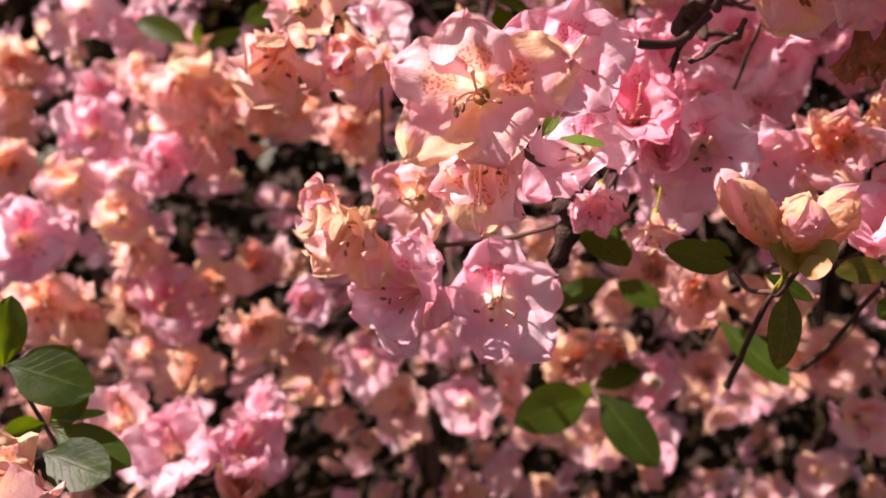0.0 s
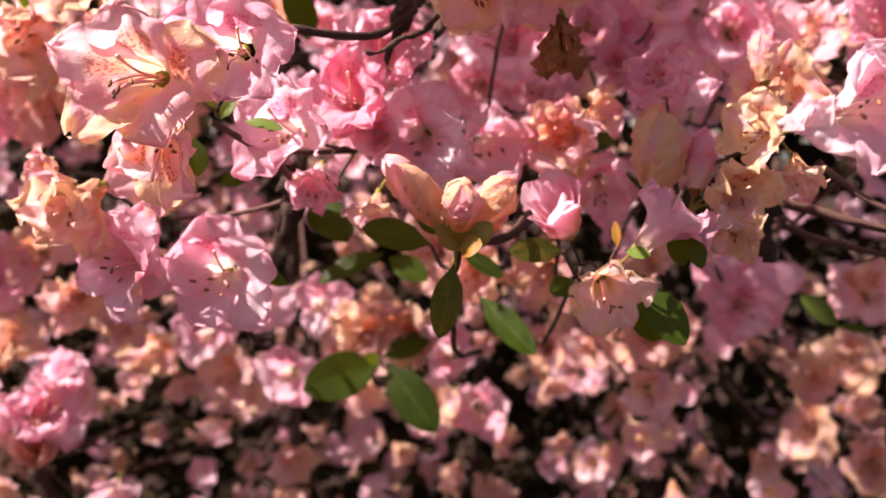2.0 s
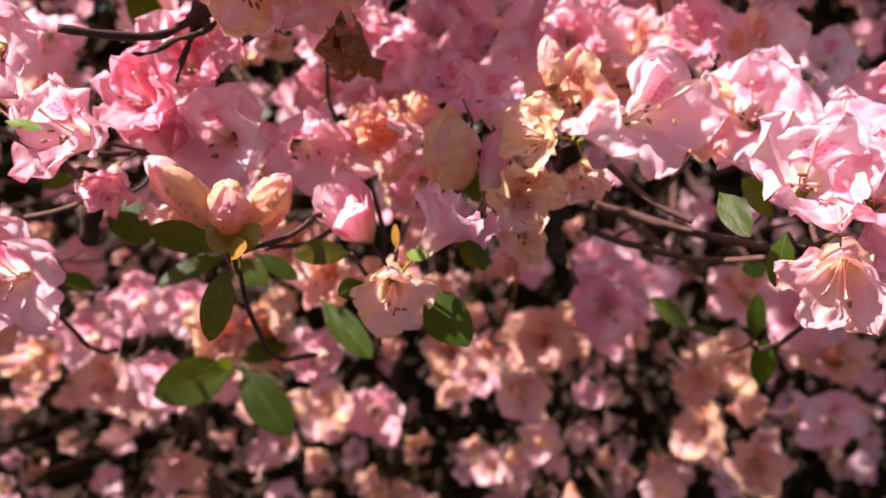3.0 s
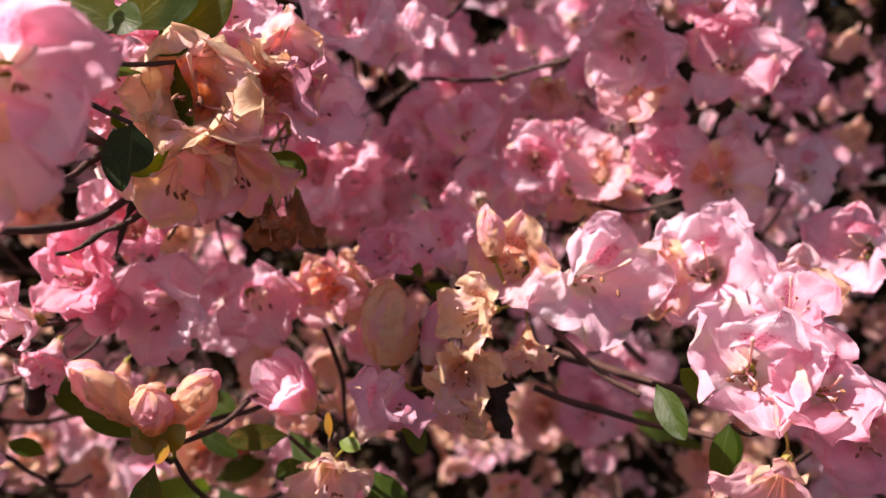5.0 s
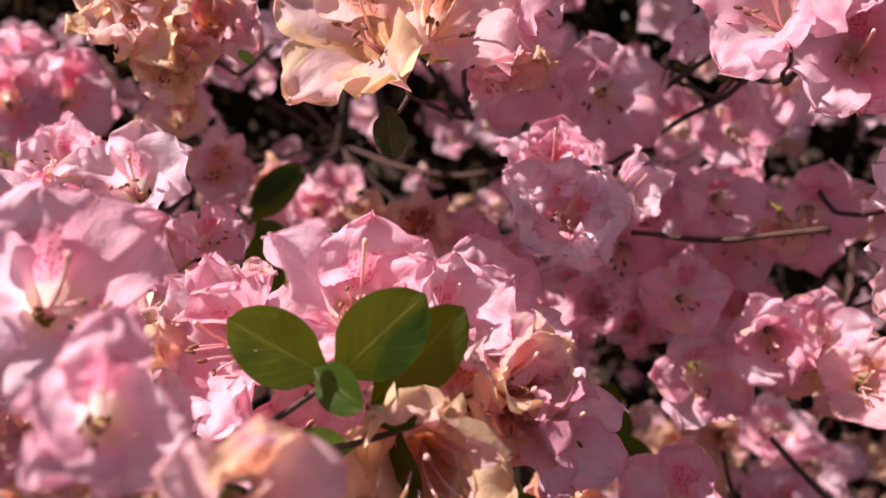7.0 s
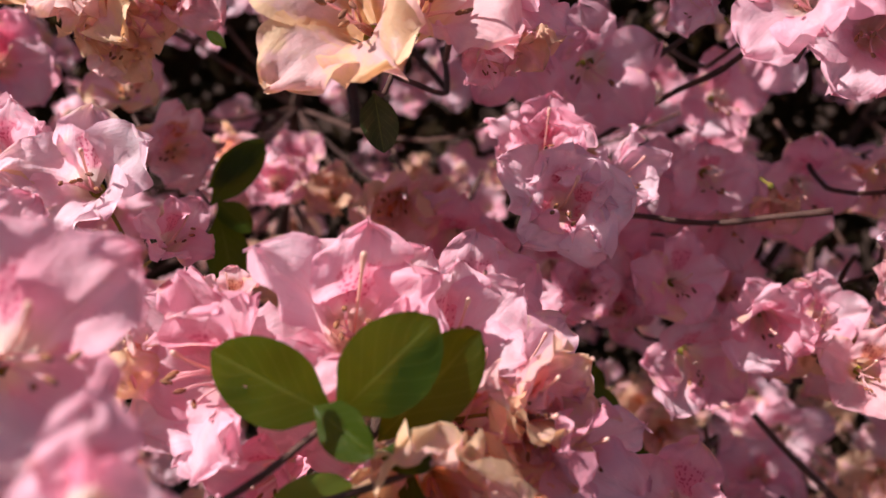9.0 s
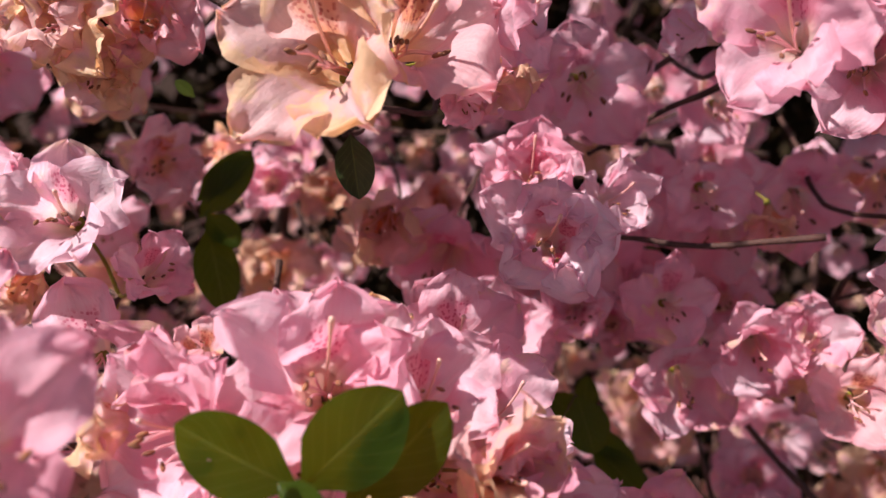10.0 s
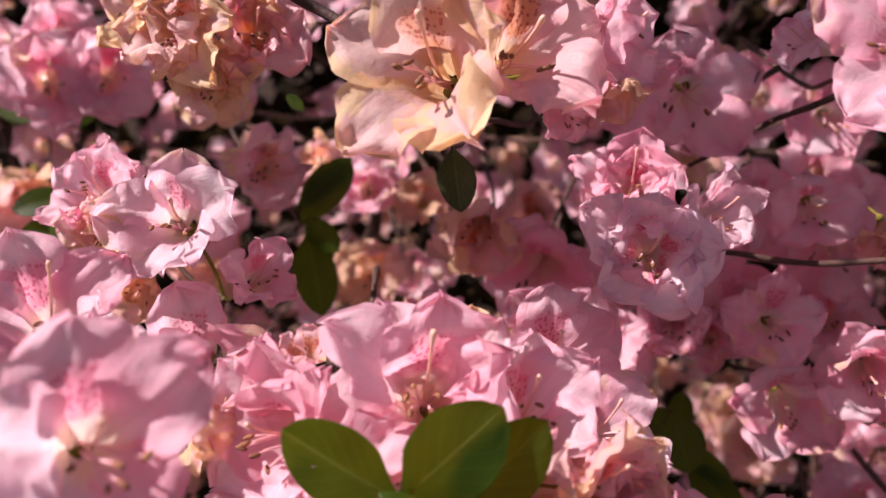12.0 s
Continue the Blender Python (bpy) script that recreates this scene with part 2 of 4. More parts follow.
def petal_grid(seed, form, size=(27, 19)):
    """One lobe with its strip of the tube; the flower faces +z, its mouth at the origin, the lobe points to +x. For a bloom 46 mm wide."""
    rnd = random.Random(seed)
    rows, cols = size
    flare, length, wide, ruffle, crumple = {
        "open": (rnd.uniform(64, 90), 0.0360, rnd.uniform(0.0102, 0.0120), 0.0024, 0.0019),
        "cup": (rnd.uniform(42, 68), 0.0365, rnd.uniform(0.0104, 0.0122), 0.0027, 0.0021),
        "double": (rnd.uniform(45, 90), 0.0340, rnd.uniform(0.0102, 0.0118), 0.0042, 0.0028),
        "inner": (rnd.uniform(15, 50), 0.0270, rnd.uniform(0.0080, 0.0098), 0.0040, 0.0030),
        "droop": (rnd.uniform(12, 55), 0.0385, rnd.uniform(0.0102, 0.0124), 0.0042, 0.0040),
    }[form]
    base_angle, tube = 21.0, 0.40
    phase, waves = rnd.uniform(0, 6.3), rnd.uniform(2.0, 3.6)
    off = Vector((rnd.uniform(-50, 50), rnd.uniform(-50, 50), rnd.uniform(-50, 50)))
    curl, cup_side, sweep = rnd.uniform(-22, 26), rnd.uniform(-0.12, 0.30), rnd.uniform(-0.0035, 0.0035)
    point = rnd.uniform(1.7, 2.7)
    frill = rnd.uniform(0.0007, 0.0015)
    r, z, points = 0.0016, -0.0125, []
    for i in range(rows):
        u = i / (rows - 1)
        lobe = max(0.0, (u - tube) / (1 - tube))
        bend = lobe * lobe * (3 - 2 * lobe)
        theta = radians(base_angle + (flare - base_angle) * min(1.0, bend * 1.25) + curl * max(0.0, lobe - 0.55) / 0.45)
        if i:
            r += math.sin(theta) * length / (rows - 1)
            z += math.cos(theta) * length / (rows - 1)
        if lobe <= 0:
            half = r * 0.78
        elif lobe < 0.45:
            s = lobe / 0.45
            s = s ** 1.25
            half = 0.76 * r * (1 - s) + wide * s
        else:
            half = wide * max(0.0, 1 - ((lobe - 0.45) / 0.55) ** point) ** 0.68
        half = max(half, 0.0005)
        row = []
        for j in range(cols):
            v = 2 * j / (cols - 1) - 1
            edge = abs(v) ** 1.5
            jag = 1 + 0.10 * lobe * noise.noise(Vector((u * 11, v * 2, 3)) + off) + 0.09 * lobe * noise.noise(Vector((u * 30, v * 2, 5)) + off)
            reach = lobe ** 3 * (0.0016 * noise.noise(Vector((v * 2.6, 0, 8)) + off) + 0.0017 * noise.noise(Vector((v * 9.0, 0, 9)) + off))
            y = half * v * jag + sweep * lobe * lobe
            ring = half * v
            inward = ring * ring / (2 * max(r, 0.004)) * (1 - min(1.0, lobe * 1.9)) + cup_side * ring * ring / wide * min(1.0, lobe * 2)
            lift = ruffle * min(1, lobe * 1.8) * (edge * math.sin(waves * 2 * math.pi * u + phase + 2.6 * v) + 0.45 * max(0.0, lobe - 0.7) / 0.3 * math.sin(5.5 * v + phase))
            lift += crumple * (0.15 + lobe) * noise.noise(Vector((u * 3.4, v * 2.0, 0)) + off) * 1.2
            lift += crumple * 0.6 * lobe * noise.noise(Vector((u * 9.0, v * 5.0, 7)) + off)
            lift += frill * min(1, lobe * 2) * abs(v) ** 4 * math.sin(phase * 3 + (30 if v > 0 else 34) * u + 3 * noise.noise(Vector((u * 5, v, 2)) + off))
            lift += frill * max(0.0, lobe - 0.8) / 0.2 * math.sin(phase + 13 * v)
            lift -= 0.0011 * math.exp(-(v * 6) ** 2) * min(1, lobe * 3)
            nx, nz = -math.cos(theta), math.sin(theta)
            shift = inward + lift + 0.16 * ring * min(1.0, lobe * 4)
            row.append((r + nx * shift + nz * reach, y, z + nz * shift - nx * reach))
        points.append(row)
    return points


FORMS = ("open", "cup", "double", "inner", "droop")
VARIANTS = 7
GRIDS = {(form, n, near): petal_grid(11 * n + 101 * FORMS.index(form), form, (27, 19) if near else (15, 11)) for form in FORMS for n in range(VARIANTS) for near in (True, False)}
PETAL_MESHES = {}


def petal_mesh(form, n, kind, freckled, near):
    key = (form, n, kind, freckled, near)
    if key not in PETAL_MESHES:
        PETAL_MESHES[key] = grid_mesh("petal", GRIDS[form, n, near], [(FRECKLED if freckled else PETAL)[kind]])
    return PETAL_MESHES[key]


def anther_points(centre, size, sides=6):
    return [centre + Vector((0, 0, -size)), centre + Vector((0, 0, -size * 0.3)), centre + Vector((0, 0, size * 0.5)), centre + Vector((0, 0, size))], [size * 0.25, size * 0.46, size * 0.42, size * 0.15]


def stamen_curve(n, reach):
    rnd = random.Random(700 + n)
    tilt, curl = rnd.uniform(0.10, 0.24), rnd.uniform(0.2, 0.5)
    out = []
    for k in range(7):
        s = k / 6
        out.append(Vector((reach * tilt * s + 0.006 * curl * s ** 3, 0.001 * math.sin(4 * s + n), -0.011 + reach * s - 0.002 * s ** 3)))
    return out


STAMEN, STAMEN_TIP = [], []
for n in range(4):
    line = stamen_curve(n, 0.022 + 0.0025 * n)
    STAMEN.append(tube_mesh("stamen", line, [0.00034] * 6 + [0.00026], FILAMENT, 5))
    tip, tip_r = anther_points(Vector((0, 0, 0)), 0.0015)
    STAMEN_TIP.append((tube_mesh("anther", tip, tip_r, ANTHER, 6), line[-1]))
style_line = [Vector((0.0005 * math.sin(3 * k / 8), 0.0, -0.012 + 0.034 * k / 8)) + Vector((-0.006 * (k / 8) ** 2, 0, 0)) for k in range(9)]
PISTIL = tube_mesh("pistil", style_line + [style_line[-1] + Vector((-0.0004, 0, 0.0008))], [0.0004] * 8 + [0.0008, 0.0006], STYLE, 6)
CALYX_MESH = tube_mesh("calyx", [(0, 0, -0.0165), (0, 0, -0.0150), (0, 0, -0.0125), (0, 0, -0.0100)], [0.0009, 0.0021, 0.0026, 0.0027], CALYX, 8)


def child(name, mesh, parent, matrix=None, label=""):
    ob = new(name, mesh)
    ob.parent = parent
    if matrix is not None:
        ob.matrix_basis = matrix
    if label:
        ob["label"] = label
    return ob


def facing(x, y, z, yaw, pitch, roll):
    """A pose whose +z points yaw degrees to +x from -y and pitch degrees up, and whose +x is as far up as it can be."""
    a, b = radians(yaw), radians(pitch)
    ahead = Vector((math.sin(a) * math.cos(b), -math.cos(a) * math.cos(b), math.sin(b)))
    up = Vector((0, 0, 1)) - ahead * ahead.z
    up = up.normalized() if up.length > 1e-3 else Vector((0, 1, 0))
    turn = Matrix((up, ahead.cross(up), ahead)).transposed().to_4x4()
    return Matrix.Translation((x, y, z)) @ turn @ pose(0, 0, 0, 0, 0, roll)


LABELS = {
    "pink": "fresh light pink ruffled azalea flower with freckled upper petal",
    "pale": "very pale pink ruffled azalea flower in the sun",
    "deep": "deep rose pink azalea flower, half open",
    "fade": "fading pink azalea flower with peach stained petals",
    "wilt": "wilted tan and peach azalea flower, crumpled on its twig",
    "cream": "withering cream and tan azalea flower with crumpled petals",
    "dry": "dried brown papery azalea flower hanging from a twig",
}
STALKS = []     # the foot of every bloom and the way that its stalk takes
COUNT = [0]


def bloom(kind, form, x, y, z, size, yaw, pitch, roll=0, detail=True):
    """One azalea flower, size in mm across."""
    COUNT[0] += 1
    rnd = random.Random(round(x * 1000) * 7919 + round(y * 1000) * 104729 + round(z * 1000) * 31)
    scale, near = size / 46.0, y < 0.5
    if form in ("bud", "rose"):
        scale = size / 19.0
    m = facing(x, y, z, yaw, pitch, roll)
    root = new("azalea_bud" if form == "bud" else "azalea_flower")
    root.matrix_world = m @ Matrix.Scale(scale, 4)
    label = LABELS[kind] if form not in ("bud", "rose") else {"bud": "closed pointed azalea bud, pink with peach stains", "rose": "half-open rolled rose pink azalea bud"}[form]
    tagged(root, label, "flower bud" if form == "bud" else "flower", "flowers of the azalea bush")
    if form == "bud":
        for k in range(5):
            child("petal", bud_petal(kind, k), root, pose(0, 0, 0, 0, 0, 72 * k + 20))
        child("calyx", BUD_CALYX, root)
        foot = m @ Vector((0, 0, -0.015 * scale))
    elif form == "rose":
        for ring, (count, grow) in enumerate(((3, 0.5), (4, 0.75), (5, 1.0))):
            for k in range(count):
                child("petal", rose_petal(kind, (k + ring) % 3), root, pose(0, 0, 0.001 * (2 - ring), 0, 0, 360 / count * k + 31 * ring) @ Matrix.Diagonal((grow, grow, 0.8 + 0.2 * grow, 1)))
        child("calyx", CALYX_MESH, root, Matrix.Translation((0, 0, 0.006)))
        foot = m @ Vector((0, 0, -0.010 * scale))
    else:
        spin = rnd.uniform(-8, 8)
        for k in range(5):
            turn = pose(0, 0, 0, rnd.uniform(-10, 10), rnd.uniform(-15, 12), 72 * k + spin + rnd.uniform(-9, 9))
            stretch = rnd.uniform(0.9, 1.14)
            child("petal", petal_mesh(form, rnd.randrange(VARIANTS), kind, k == 0 or (k in (1, 4) and kind == "fade" and rnd.random() < 0.3), near), root, turn @ Matrix.Diagonal((stretch, rnd.uniform(0.9, 1.15), stretch, 1)))
        if form in ("open", "cup") and detail and kind not in ("fade", "cream") and rnd.random() < 0.3:
            for k in range(5):
                turn = pose(0, 0, -0.0022, rnd.uniform(-10, 10), rnd.uniform(-2, 20), 72 * k + 36 + spin + rnd.uniform(-10, 10))
                stretch = rnd.uniform(0.88, 1.1)
                child("petal", petal_mesh(form, rnd.randrange(VARIANTS), kind, False, near), root, turn @ Matrix.Diagonal((stretch, rnd.uniform(0.9, 1.1), stretch, 1)))
        if form == "double" or (form == "droop" and rnd.random() < 0.5):
            for k in range(7 if form == "double" else 2):
                turn = pose(0, 0, 0.002, rnd.uniform(-12, 12), rnd.uniform(-10, 22), (103 if form == "double" else 90) * k + 36 + rnd.uniform(-15, 15))
                child("petal", petal_mesh("inner", rnd.randrange(VARIANTS), kind, rnd.random() < 0.4, near), root, turn)
        for k in range(5 if detail else 3):
            n = rnd.randrange(4)
            angle = rnd.uniform(-75, 75) + 180 if form != "droop" else rnd.uniform(0, 360)
            turn = pose(0, 0, 0, 0, rnd.uniform(-6, 8), angle)
            stamen = child("stamen", STAMEN[n], root, turn)
            mesh, end = STAMEN_TIP[n]
            child("anther", mesh, stamen, Matrix.Translation(end) @ pose(0, 0, 0, rnd.uniform(-40, 40), rnd.uniform(10, 70), 0), "dark brown anther")
        if detail:
            child("pistil", PISTIL, root, pose(0, 0, 0, rnd.uniform(-6, 6), rnd.uniform(-4, 8), 180))
            child("calyx", CALYX_MESH, root)
        foot = m @ Vector((0, 0, -0.016 * scale))
    STALKS.append((foot, -(m.to_3x3() @ Vector((0, 0, 1))), root, scale))
    return root


BUD_MESHES = {}


def bud_petal(kind, k):
    """A creased petal of a closed bud, wrapped round the axis, for a bud 15 mm thick and about 36 mm long."""
    if (kind, k) not in BUD_MESHES:
        rows = []
        for i in range(21):
            u = i / 20
            r = 0.0076 * (0.42 + 0.58 * math.sin(math.pi * min(1.0, 0.08 + 0.74 * u)) ** 0.9) * (1 - max(0.0, (u - 0.72) / 0.28) ** 2.2 * 0.86) + 0.0003 * k * u
            row = []
            for j in range(13):
                v = j / 12
                a = (v - 0.5) * 2.1 + 0.9 * u
                crease = 0.22 * noise.noise(Vector((u * 2.4, v * 3.5, k * 9))) + 0.20 * noise.noise(Vector((u * 7, v * 8, k * 5))) + 0.16 * abs(noise.noise(Vector((u * 15, v * 6, k * 3))))
                crease -= 0.16 * math.exp(-((v - 0.5) * 9) ** 2) * u
                flip = 0.0016 * max(0.0, u - 0.55) * abs(2 * v - 1) ** 3
                row.append(((r * (1 + crease) + flip) * math.cos(a), (r * (1 + crease) + flip) * math.sin(a),
                            -0.015 + 0.036 * u * (1 - 0.05 * k) + 0.0015 * u * noise.noise(Vector((v * 4, k, 3)))))
            rows.append(row)
        BUD_MESHES[kind, k] = grid_mesh("petal", rows, [PETAL[kind]])
    return BUD_MESHES[kind, k]


def rose_petal(kind, k):
    if ("rose", kind, k) not in BUD_MESHES:
        rows = []
        for i in range(11):
            u = i / 10
            r = 0.002 + 0.0062 * math.sin(math.pi * 0.62 * u) + 0.002 * max(0, u - 0.8) / 0.2
            row = []
            for j in range(9):
                v = j / 8 - 0.5
                a = v * 1.7 + 0.35 * u
                top = 0.016 - 0.006 * (2 * v) ** 2 + 0.0013 * noise.noise(Vector((j * 0.7, k * 5, 1)))
                rr = r * (1 + 0.10 * noise.noise(Vector((u * 3, j * 0.5, k * 4))))
                row.append((rr * math.cos(a), rr * math.sin(a), -0.008 + u * (0.008 + top)))
            rows.append(row)
        BUD_MESHES["rose", kind, k] = grid_mesh("petal", rows, [PETAL[kind]])
    return BUD_MESHES["rose", kind, k]


def bud(kind, base, tip, thick):
    """A closed bud from base to tip, thick mm through."""
    base, tip = Vector(base), Vector(tip)
    ahead = (tip - base).normalized()
    up = ahead.orthogonal().normalized()
    turn = Matrix((up, ahead.cross(up), ahead)).transposed().to_4x4()
    grow, wide = (tip - base).length / 0.0385, thick / 15.0
    root = new("azalea_bud")
    root.matrix_world = Matrix.Translation(base) @ turn @ Matrix.Diagonal((wide, wide, grow, 1))
    tagged(root, "fat closed azalea bud, pink with peach and tan stains", "flower bud", "flowers of the azalea bush")
    for k in range(5):
        child("petal", bud_petal(kind, k), root, pose(0, 0, 0.0165, 0, 0, 72 * k + 20))
    child("calyx", BUD_CALYX, root, Matrix.Translation((0, 0, 0.0165)))
    STALKS.append((base - ahead * 0.001, -ahead, root, 1.0))
    return root


BUD_CALYX = tube_mesh("calyx", [(0, 0, -0.0195), (0, 0, -0.0175), (0, 0, -0.0145), (0, 0, -0.0125)], [0.0012, 0.0030, 0.0040, 0.0043], SCALE_LEAF, 9)


def leaf_grid(seed, rows=15, cols=9):
    """A pointed oval leaf 30 mm long along +x, face up along +z."""
    rnd = random.Random(seed)
    arch, fold, twist = rnd.uniform(0.02, 0.18), rnd.uniform(0.05, 0.22), rnd.uniform(-0.25, 0.25)
    points = []
    for i in range(rows):
        u = i / (rows - 1)
        half = 0.0072 * max(0.0, math.sin(math.pi * u ** 1.12)) ** 0.62 * min(1.0, 0.35 + 2.4 * u) + 0.0003
        row = []
        for j in range(cols):
            v = 2 * j / (cols - 1) - 1
            y = half * v
            z = -arch * 0.03 * (u * u) * 1.6 + fold * abs(y) + twist * y * u + 0.0005 * noise.noise(Vector((u * 4, v * 2, seed)))
            row.append((0.03 * u, y, z))
        points.append(row)
    return points


LEAF_GRIDS = [leaf_grid(40 + n) for n in range(5)]
LEAF_MESHES = {}


def leaf_mesh(n, mat):
    if (n, mat.name) not in LEAF_MESHES:
        LEAF_MESHES[n, mat.name] = grid_mesh("leaf", LEAF_GRIDS[n], [mat])
    return LEAF_MESHES[n, mat.name]


def leaf_pose(base, tip, tilt, wide):
    """From base to tip; tilt turns the blade about that line from face up; wide: width over length, 1 for the usual leaf."""
    base, tip = Vector(base), Vector(tip)
    ahead = (tip - base).normalized()
    up = Vector((0, 0, 1)) - ahead * ahead.z
    up = up.normalized() if up.length > 0.05 else Vector((0, -1, 0))
    turn = Matrix((ahead, up.cross(ahead), up)).transposed().to_4x4()
    grow = (tip - base).length / 0.03
    return Matrix.Translation(base) @ turn @ pose(0, 0, 0, tilt, 0, 0) @ Matrix.Diagonal((grow, grow * wide, grow, 1))


SPRIGS = []


def sprig(label, *leaves):
    """A whorl of leaves on one shoot: each leaf as base, tip, tilt, width and material."""
    root = new("leaf_sprig")
    root.matrix_world = Matrix.Translation(leaves[0][0])
    tagged(root, label, "leaf sprig", "leaf sprigs of the azalea bush")
    back = root.matrix_world.inverted()
    for n, (base, tip, tilt, wide, mat) in enumerate(leaves):
        child("leaf", leaf_mesh((n + len(SPRIGS)) % 5, mat), root, back @ leaf_pose(base, tip, tilt, wide))
    SPRIGS.append((Vector(leaves[0][0]), root))
    return root


TWIGS = [0]


def twig(points, thick, thin, label="", mat=None, bumps=0.25, name="azalea_twig", parent=None):
    """A wandering tapered twig through the given points, thick to thin in mm across."""
    TWIGS[0] += 1
    points = [Vector(p) for p in points]
    line, radii = [], []
    steps = 7
    for n in range(len(points) - 1):
        a, b, c, d = points[max(n - 1, 0)], points[n], points[n + 1], points[min(n + 2, len(points) - 1)]
        for k in range(steps if n < len(points) - 2 else steps + 1):
            s = k / steps
            p = 0.5 * (2 * b + (c - a) * s + (2 * a - 5 * b + 4 * c - d) * s * s + (3 * b - a - 3 * c + d) * s ** 3)
            f = (n + s) / (len(points) - 1)
            wob = min(f, 1 - f) * 4
            w = noise.noise_vector(p * 45 + Vector((TWIGS[0], 0, 0))) * 0.0016 * bumps * 4 * min(1, wob)
            line.append(p + w)
            radii.append(0.0005 * (thick + (thin - thick) * f) * (1 + bumps * noise.noise(p * 260)))
    mesh = tube_mesh(name, line, radii, mat or TWIG, 7)
    ob = new(name, mesh)
    if parent:
        ob.parent = parent
        ob.matrix_parent_inverse = parent.matrix_world.inverted()
    else:
        tagged(ob, label or "thin reddish brown azalea twig", "twig")
    return ob


# ---- ground ----
def ground_sheet():
    n = 60
    rows = []
    for i in range(n + 1):
        row = []
        for j in range(n + 1):
            a, b = 2 * i / n - 1, 2 * j / n - 1
            x, y = 60 * a * abs(a) ** 1.6, 60 * b * abs(b) ** 1.6
            row.append((x, y, 0.03 * noise.noise(Vector((x * 1.3, y * 1.3, 0)))))
        rows.append(row)
    ob = new("ground", grid_mesh("ground", rows, [MULCH]))
    return tagged(ob, "dark brown bark mulch under the azalea bush", "ground", kind="structure")


ground_sheet()

# ---- the blooms, as they stand from the low side of the walk to the high one ----
bloom("fade", "open", 0.059, 0.277, 1.049, 46, -5, 1, 0)
bloom("fade", "cup", 0.060, 0.290, 1.031, 39, 0, -34, 180)
bloom("pink", "open", 0.085, 0.285, 1.059, 38, 6, -1, 5)
bloom("pink", "double", 0.124, 0.375, 1.063, 42, 8, 20, 0)
bloom("pink", "cup", 0.096, 0.327, 1.033, 42, -22, 10, -10)
bloom("deep", "cup", 0.116, 0.346, 1.047, 36, -11, 23, 0)
bloom("pink", "rose", 0.126, 0.349, 1.034, 18, -7, 5, 0)
bloom("pale", "open", 0.144, 0.356, 1.034, 42, -10, -5, 10)
bloom("pink", "open", 0.170, 0.394, 1.031, 43, 19, -2, 0)
bloom("pink", "cup", 0.103, 0.342, 1.017, 23, -21, -47, 0)
bloom("fade", "cup", 0.126, 0.351, 1.006, 23, -9, -50, 0)
bloom("pink", "open", 0.036, 0.340, 0.982, 42, -26, 8, -20)
bloom("pink", "open", 0.068, 0.341, 0.978, 46, 3, 10, 5)
bloom("wilt", "droop", 0.017, 0.336, 1.005, 38, -16, -25, 0)
bloom("fade", "cup", 0.007, 0.336, 1.011, 24, -41, 13, 0)
bloom("fade", "open", 0.035, 0.363, 1.015, 36, -1, 8, -15)
bloom("wilt", "droop", -0.028, 0.403, 1.078, 46, 4, -52, 0)
bloom("fade", "droop", 0.000, 0.416, 1.082, 45, 22, -57, 0)
bloom("fade", "open", -0.022, 0.421, 1.099, 43, 11, 1, 0)
bloom("wilt", "droop", -0.163, 0.660, 1.085, 59, 20, -23, 0)
bloom("wilt", "droop", -0.131, 0.681, 1.086, 60, 28, -43, 0)
bloom("wilt", "droop", -0.102, 0.661, 1.068, 54, 24, -11, 0)
bloom("wilt", "droop", -0.145, 0.677, 1.047, 60, 18, -50, 0)
bloom("fade", "cup", -0.184, 0.696, 1.060, 49, 20, -21, 0)
bloom("pink", "open", -0.222, 0.633, 1.045, 51, 25, 10, 0)
bloom("pink", "double", -0.229, 0.656, 1.070, 42, 23, 38, 0)
bloom("fade", "cup", -0.196, 0.658, 1.080, 46, 21, 27, 0)
bloom("pink", "cup", -0.177, 0.633, 1.026, 49, 56, -9, 0)
bloom("fade", "open", -0.246, 0.649, 1.007, 54, 16, -17, 0)
bloom("pink", "open", -0.214, 0.661, 1.015, 51, 28, -8, 0)
bloom("fade", "cup", -0.201, 0.628, 0.984, 45, 23, 5, 0)
bloom("wilt", "droop", -0.198, 0.646, 0.959, 46, 31, -23, 0)
bloom("pink", "open", -0.226, 0.544, 0.975, 53, 39, 6, 0)
bloom("wilt", "droop", -0.247, 0.599, 0.924, 59, 27, 0, 0)
bloom("wilt", "droop", -0.235, 0.619, 0.914, 49, 34, -10, 0)
bloom("wilt", "droop", -0.362, 0.785, 1.117, 60, 30, -25, 0)
bloom("wilt", "droop", -0.368, 0.782, 1.085, 60, 30, -23, 0)
bloom("wilt", "open", -0.312, 0.677, 1.020, 48, 30, 2, 0)
bloom("pink", "cup", -0.302, 0.793, 1.163, 60, 25, -8, 0)
bloom("pink", "open", -0.269, 0.842, 1.145, 60, 22, -6, 0)
bloom("wilt", "cup", -0.066, 0.662, 1.065, 50, 11, -11, 0)
bloom("wilt", "droop", -0.033, 0.644, 1.052, 53, 8, -10, 0)
bloom("wilt", "droop", -0.021, 0.625, 1.066, 35, 7, 19, 0)
bloom("pink", "open", -0.014, 0.596, 1.091, 48, 7, -14, 0)
bloom("pink", "open", -0.119, 0.505, 0.855, 53, 10, 30, 0)
bloom("pink", "double", -0.082, 0.516, 0.852, 51, 47, 36, 0)
bloom("fade", "cup", -0.160, 0.534, 0.862, 53, 2, 34, 0)
bloom("wilt", "rose", -0.083, 0.513, 0.829, 27, 18, 42, 0)
bloom("pink", "cup", -0.076, 0.528, 0.868, 38, 46, 55, 0)
